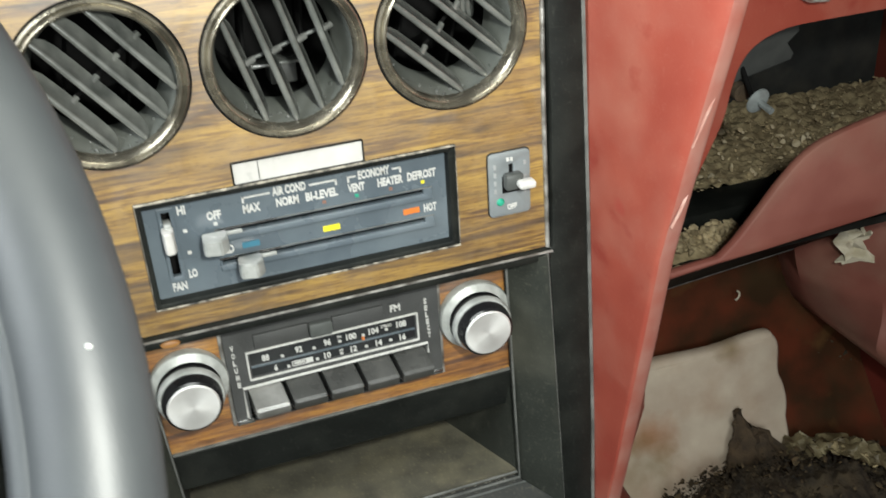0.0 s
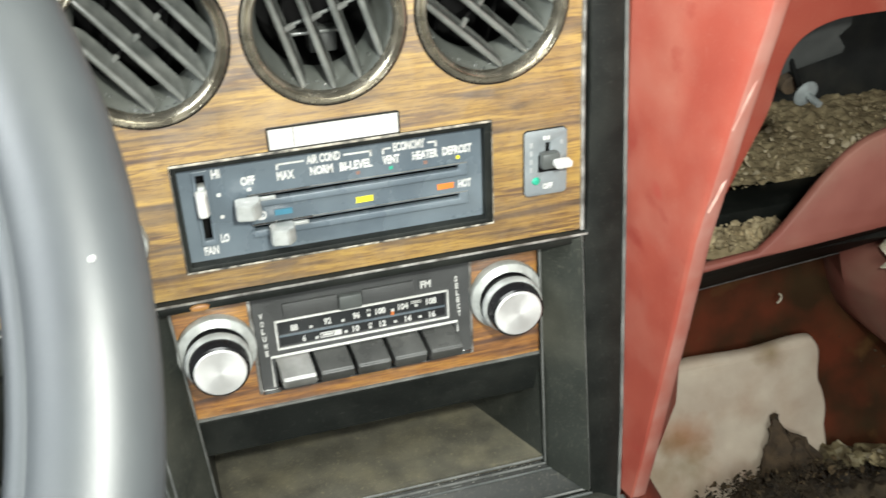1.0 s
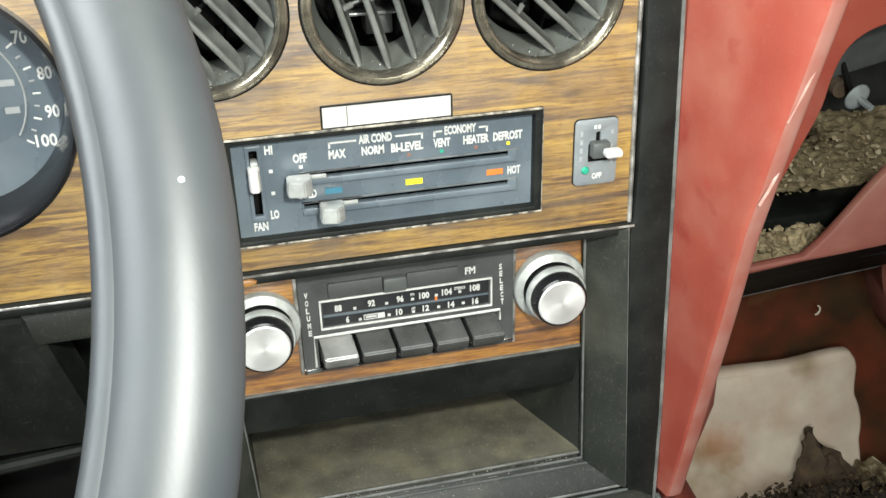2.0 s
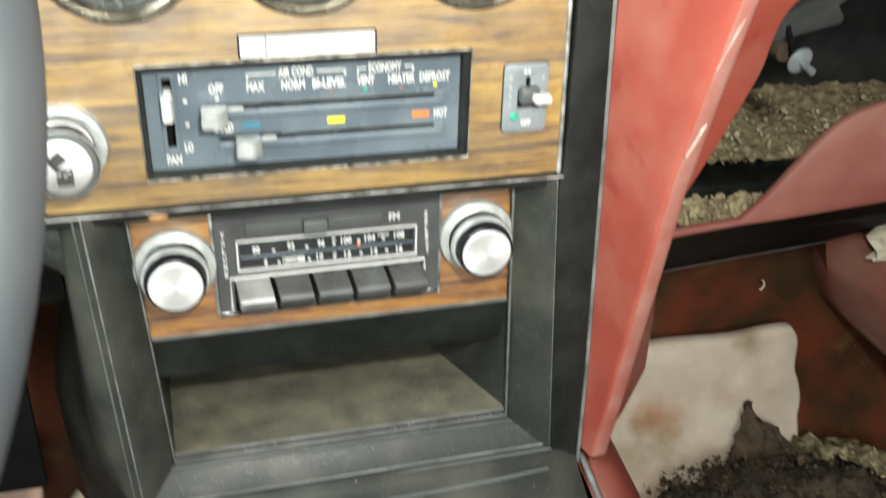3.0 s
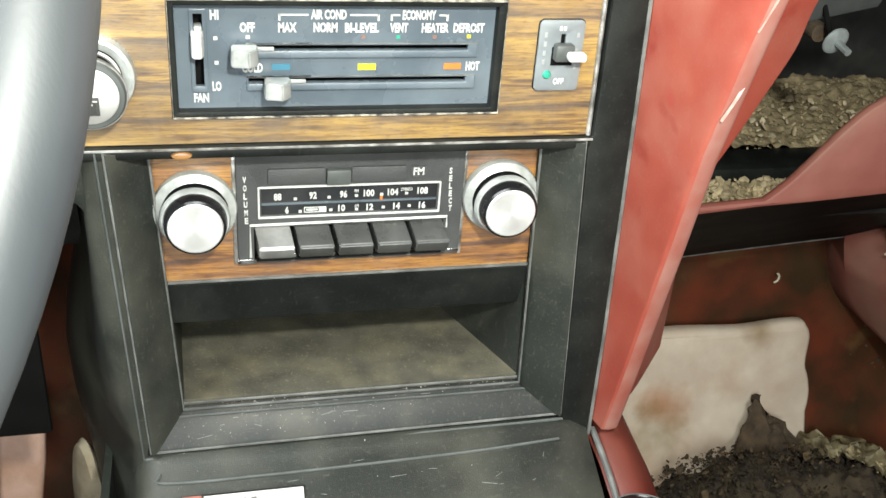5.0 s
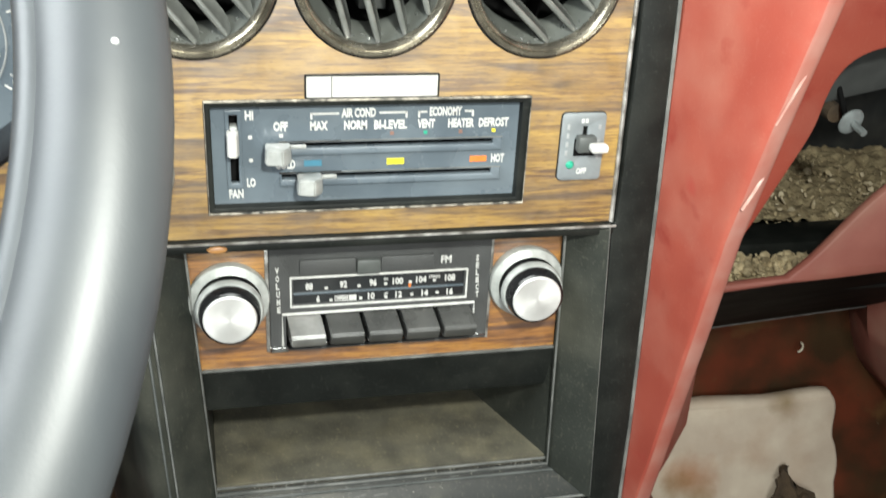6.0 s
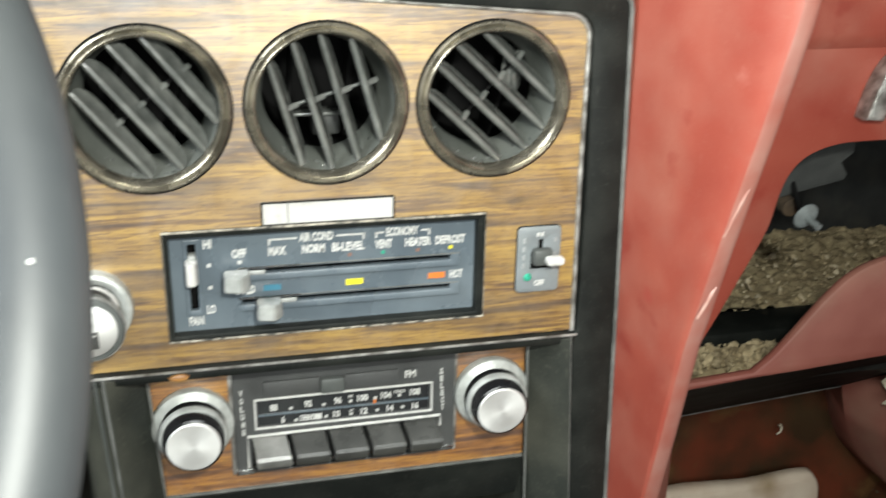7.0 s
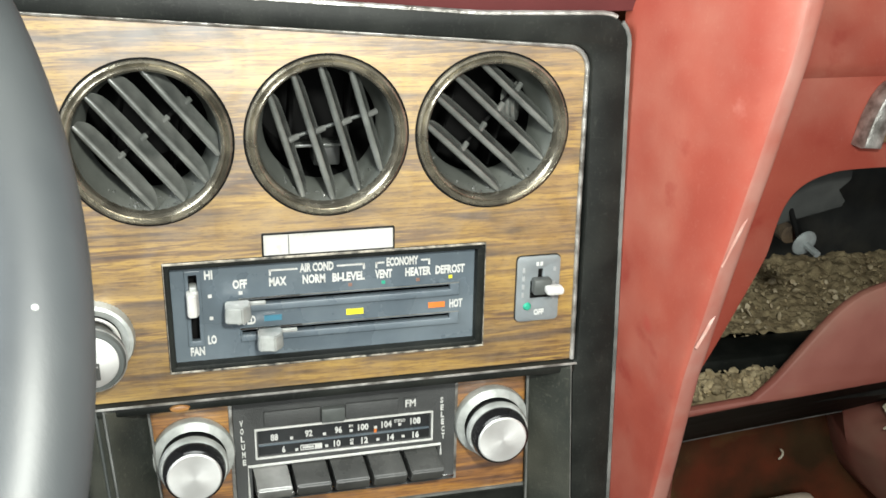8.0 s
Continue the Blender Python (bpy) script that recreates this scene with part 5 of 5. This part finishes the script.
lumps("soil_crumbs", 4500, lambda r: (lambda x, y: (x, y, heap(x, y) + 0.006))(r.uniform(0.30, 0.62), r.uniform(0.08, 0.28)), (0.0006, 0.0026), SOIL, "dark crumbs of soil on the heap", "soil", 8)
lumps("nut_litter", 120, lambda r: (lambda k, u, w: (0.495 + 0.085 * k + u, 0.250 - 0.07 * k + w, heap(0.495 + 0.085 * k + u, 0.250 - 0.07 * k + w) + 0.012))(r.random(), r.gauss(0, 0.009), r.gauss(0, 0.009)), (0.0015, 0.0085), SHELLS, "pale nut shells scattered on the soil", "debris", 9)

strip_rows = []
for k in np.linspace(0, 1, 46):
    cx, cy = 0.470 + 0.125 * k, 0.262 - 0.095 * k
    strip_rows.append([(cx + 0.5 * u, cy + u, heap(cx, cy) + 0.013 + 0.006 * math.cos(u * 110) + 0.002 * math.sin(k * 60)) for u in np.linspace(-0.013, 0.013, 14)])
strip = sheet(strip_rows, 0.0012)
for v in strip.verts:
    v.co += noise.noise_vector(v.co * 75) * 0.008 + noise.noise_vector(v.co * 230) * 0.0035
tagged(part("foam_strip", strip, DIRTY_STRIP, None, angle=25), "crumpled dirty olive foam strip on the soil", "foam strip")
lumps("leaf_litter", 900, lambda r: (lambda x, y: (x, y, heap(x, y) + 0.008 + 0.008 * r.random()))(r.uniform(0.31, 0.60), r.uniform(0.09, 0.27)), (0.0010, 0.0050), SHELLS_DARK, "flat brown leaf scraps on the soil", "leaves", 14, 0.16)
lumps("toe_board_debris", 420, lambda r: (lambda z: (r.gauss(0.535, 0.035), float(np.interp(z, (-0.03, 0.03, 0.10, 0.18), (0.26, 0.305, 0.325, 0.34))) - 0.004, z))(r.uniform(-0.03, 0.15)), (0.0008, 0.0048), SHELLS_DARK, "brown crumbs caught on the toe board", "debris", 12)
cup = thing("plastic_cup", (0.1465, -0.0635, 0.203), "glossy black round plastic cup on the tunnel shoulder", "cup")
turned = [(0.0, 0.0030), (0.0150, 0.0028), (0.0180, 0.0010), (0.0186, -0.0012), (0.0192, -0.0020), (0.0200, -0.0012), (0.0203, 0.004), (0.0195, 0.016), (0.0180, 0.040), (0.0, 0.041)]
bm = lathe(turned, 0, 0, 40)
bmesh.ops.transform(bm, matrix=Matrix.Translation((0.1465, -0.0635, 0.243)) @ Matrix.Rotation(radians(-90), 4, "X"), verts=bm.verts)
part("body", bm, MAROON_GLOSS, cup)
part("rim", tube([(0.1465 + 0.0191 * math.cos(a), -0.0635 + 0.0191 * math.sin(a), 0.2450) for a in np.linspace(0, 2 * math.pi, 40, endpoint=False)], 0.0004, 6, True), EDGE_DARK, cup, "thin grey rim")
oval = lathe([(0.0, -0.006), (0.010, -0.0055), (0.0135, -0.003), (0.0145, 0.001), (0.013, 0.004)], 0, 0, 36)
bmesh.ops.transform(oval, matrix=Matrix.Translation((-0.1360, 0.085, 0.155)) @ Matrix.Rotation(radians(-62), 4, "Z") @ Matrix.Diagonal((1.3, 1, 3.5, 1)), verts=oval.verts)
tagged(part("speaker_cover", oval, OLD_FOAM), "soiled pale oval cover on the console side", "cover")
scrap = sheet([[(0.436 + 0.0115 * k * s + 0.004 * k, 0.268 - 0.014 * k, 0.036 - 0.020 * k - 0.003 * abs(s)) for s in np.linspace(-1.5, 1.9, 16)] for k in np.linspace(0.05, 5, 22)], 0.004)
for v in scrap.verts:
    v.co += noise.noise_vector(v.co * 60) * 0.007 + noise.noise_vector(v.co * 190) * 0.005
tagged(part("carpet_scrap", scrap, CARPET), "torn dark carpet scrap on the soil", "carpet")

kick = part("kick_panel", sheet([[(0.62, y, z) for y in (-0.3, 0.1, 0.40)] for z in (FLOOR_Z, 0.3, 0.66)], 0.01), RED_DARK)
tagged(kick, "dusty red kick panel at the door side", "kick panel", kind="structure")
bulge = part("wheel_arch_cover", sheet([smooth_line([(0.49 - w, y, 0.30), (0.482 - w, y, 0.24), (0.498 - w, y, 0.17), (0.54, y, 0.11), (0.62, y, 0.07)], 5) for y, w in ((0.34, -0.02), (0.27, 0.0), (0.20, -0.03), (0.16, -0.09))], 0.004), DULL_RED)
tagged(bulge, "pinkish red moulded cover beside the firewall", "cover", kind="structure")

curl = tube([(0.4535 + 0.004 * math.cos(a), 0.310, 0.142 + 0.005 * math.sin(a)) for a in np.linspace(-1.6, 1.3, 9)], 0.0010, 6)
tagged(part("leaf_curl", curl, PAPER), "small curled pale leaf stuck on the firewall", "leaf")
paper = sheet([[(0.484 + 0.0055 * i + 0.004 * math.sin(k * 1.7), 0.216 - 0.0012 * i + 0.004 * math.sin(i * 2.1 + k), 0.250 - 0.0050 * k + (0.009 if i > 3 else 0.0)) for i in range(8)] for k in range(7)], 0.0012)
for v in paper.verts:
    v.co += noise.noise_vector(v.co * 120) * 0.007
tagged(part("paper_scrap", paper, PAPER, None, angle=20), "crumpled pale paper scrap on the red cover", "paper scrap")
for (vx, vz, lean), seed in zip(VENTS, (41, 42, 43)):
    lumps("vent_dust", 34, lambda r, vx=vx, vz=vz: (lambda a, y: (vx + (0.0283 - 0.13 * (y - 0.004)) * math.cos(a), y, vz + (0.0283 - 0.13 * (y - 0.004)) * math.sin(a)))(r.gauss(-1.57, 0.45), r.uniform(0.004, 0.016)), (0.0003, 0.0015), SLAT, "clumps of grey dust in the round vent", "dust", seed, 0.5)
lumps("dust_specks", 260, lambda r: (r.uniform(-0.07, 0.09), r.uniform(0.014, 0.07), 0.2832), (0.00012, 0.0007), SPECK, "pale specks of dust in the pocket", "dust", 21)
lumps("dust_line", 90, lambda r: (lambda k: (-0.078 + 0.176 * k, 0.0098 + 0.0012 * r.random(), 0.2822 + 0.0010 * r.random()))(r.random() ** (0.7 if r.random() < 0.5 else 1.6)), (0.00010, 0.0005), SPECK, "tan dust gathered along the pocket sill", "dust", 23)
lumps("dust_specks", 260, lambda r: (lambda q: (r.uniform(-0.085, 0.108) * (1 - 0.1 * q), -0.0032 + 0.0150 * q, 0.2690 + 0.0125 * q))(r.random()), (0.00010, 0.00042), SPECK, "pale specks of dust on the sill", "dust", 24)
lumps("dust_specks", 45, lambda r: (lambda y: (r.uniform(-0.09, 0.11), y, 0.2660 + 0.45 * (y + 0.004) if y < -0.01 else 0.2664))(r.uniform(-0.06, -0.004)), (0.00015, 0.0006), SPECK, "pale specks of dust on the console base", "dust", 22)

# ---- steering wheel ----
WC = Vector((-0.2522, -0.2485, 0.5708))
WT, WR, WY = 0.7658, 0.1694, 0.0109
wn = Vector((math.sin(WY) * math.cos(WT), -math.cos(WY) * math.cos(WT), math.sin(WT)))
wa = Vector((0, 0, 1)).cross(wn).normalized()
wb = wn.cross(wa)
sw_ob = thing("steering_wheel", WC, "grey padded steering wheel with a moulded inner seam", "steering wheel")


def ring_mesh(R, prof, n=160):
    bm = bmesh.new()
    rings = []
    for k in range(n):
        a = 2 * math.pi * k / n
        d = math.cos(a) * wa + math.sin(a) * wb
        rings.append([bm.verts.new(WC + d * (R + u) + wn * w) for u, w in prof])
    m = len(prof)
    for k in range(n):
        a, b = rings[k], rings[(k + 1) % n]
        for i in range(m):
            bm.faces.new((a[i], a[(i + 1) % m], b[(i + 1) % m], b[i]))
    return bm


part("rim", ring_mesh(WR, [(0.0105 * math.cos(2 * math.pi * k / 20), 0.0105 * math.sin(2 * math.pi * k / 20)) for k in range(20)]), RIM, sw_ob)
part("inner_seam", ring_mesh(WR - 0.0082, [(0.0036 * math.cos(2 * math.pi * k / 12), 0.0030 + 0.0036 * math.sin(2 * math.pi * k / 12)) for k in range(12)]), RIM, sw_ob, "moulded inner bead")
fleck_at = WC + (math.cos(radians(0.6)) * wa + math.sin(radians(0.6)) * wb) * (WR + 0.0106 * math.cos(radians(73))) + wn * 0.0106 * math.sin(radians(73))
fleck = lathe([(0.0, -0.0003), (0.0004, -0.0002), (0.0006, 0.0002), (0.0, 0.0003)], 0, 0, 12)
bmesh.ops.transform(fleck, matrix=Matrix.Translation(fleck_at) @ (wn * math.sin(radians(73)) + wa * math.cos(radians(73))).to_track_quat("-Y", "Z").to_matrix().to_4x4(), verts=fleck.verts)
part("rim_fleck", fleck, CLEAR, sw_ob, "small pale nick in the rim")
part("hub", tube([WC - wn * 0.03, WC + wn * 0.005], 0.05, 32), VINYL, sw_ob)
for a in (200, 160):
    d = math.cos(radians(a)) * wa + math.sin(radians(a)) * wb
    part("spoke", tube([WC - wn * 0.01 + d * 0.03, WC - wn * 0.004 + d * (WR - 0.004)], 0.009, 10), VINYL, sw_ob)
column = part("steering_column", tube([WC - wn * 0.03, WC - wn * 0.42], 0.045, 32), VINYL)
tagged(column, "dusty black steering column shroud", "steering column")

# ---- cabin round the eye ----
for name, b, lab, cat in (("ceiling", (-0.80, -1.35, 1.06, 0.85, 0.75, 1.08), "dull grey headliner", "ceiling"), ("wall_rear", (-0.80, -1.37, -0.08, 0.85, -1.35, 1.08), "dark rear cabin wall", "wall"),
                          ("wall_driver", (-0.78, -1.35, -0.08, -0.76, 0.75, 1.06), "dull door lining", "wall"), ("wall_passenger", (0.80, -1.35, -0.08, 0.82, 0.75, 1.06), "dull door lining", "wall"), ("wall_front", (-0.80, 0.72, 0.60, 0.85, 0.74, 1.06), "dull closed windscreen opening", "wall")):
    tagged(part(name, box(*b), CABIN), lab, cat, kind="structure")
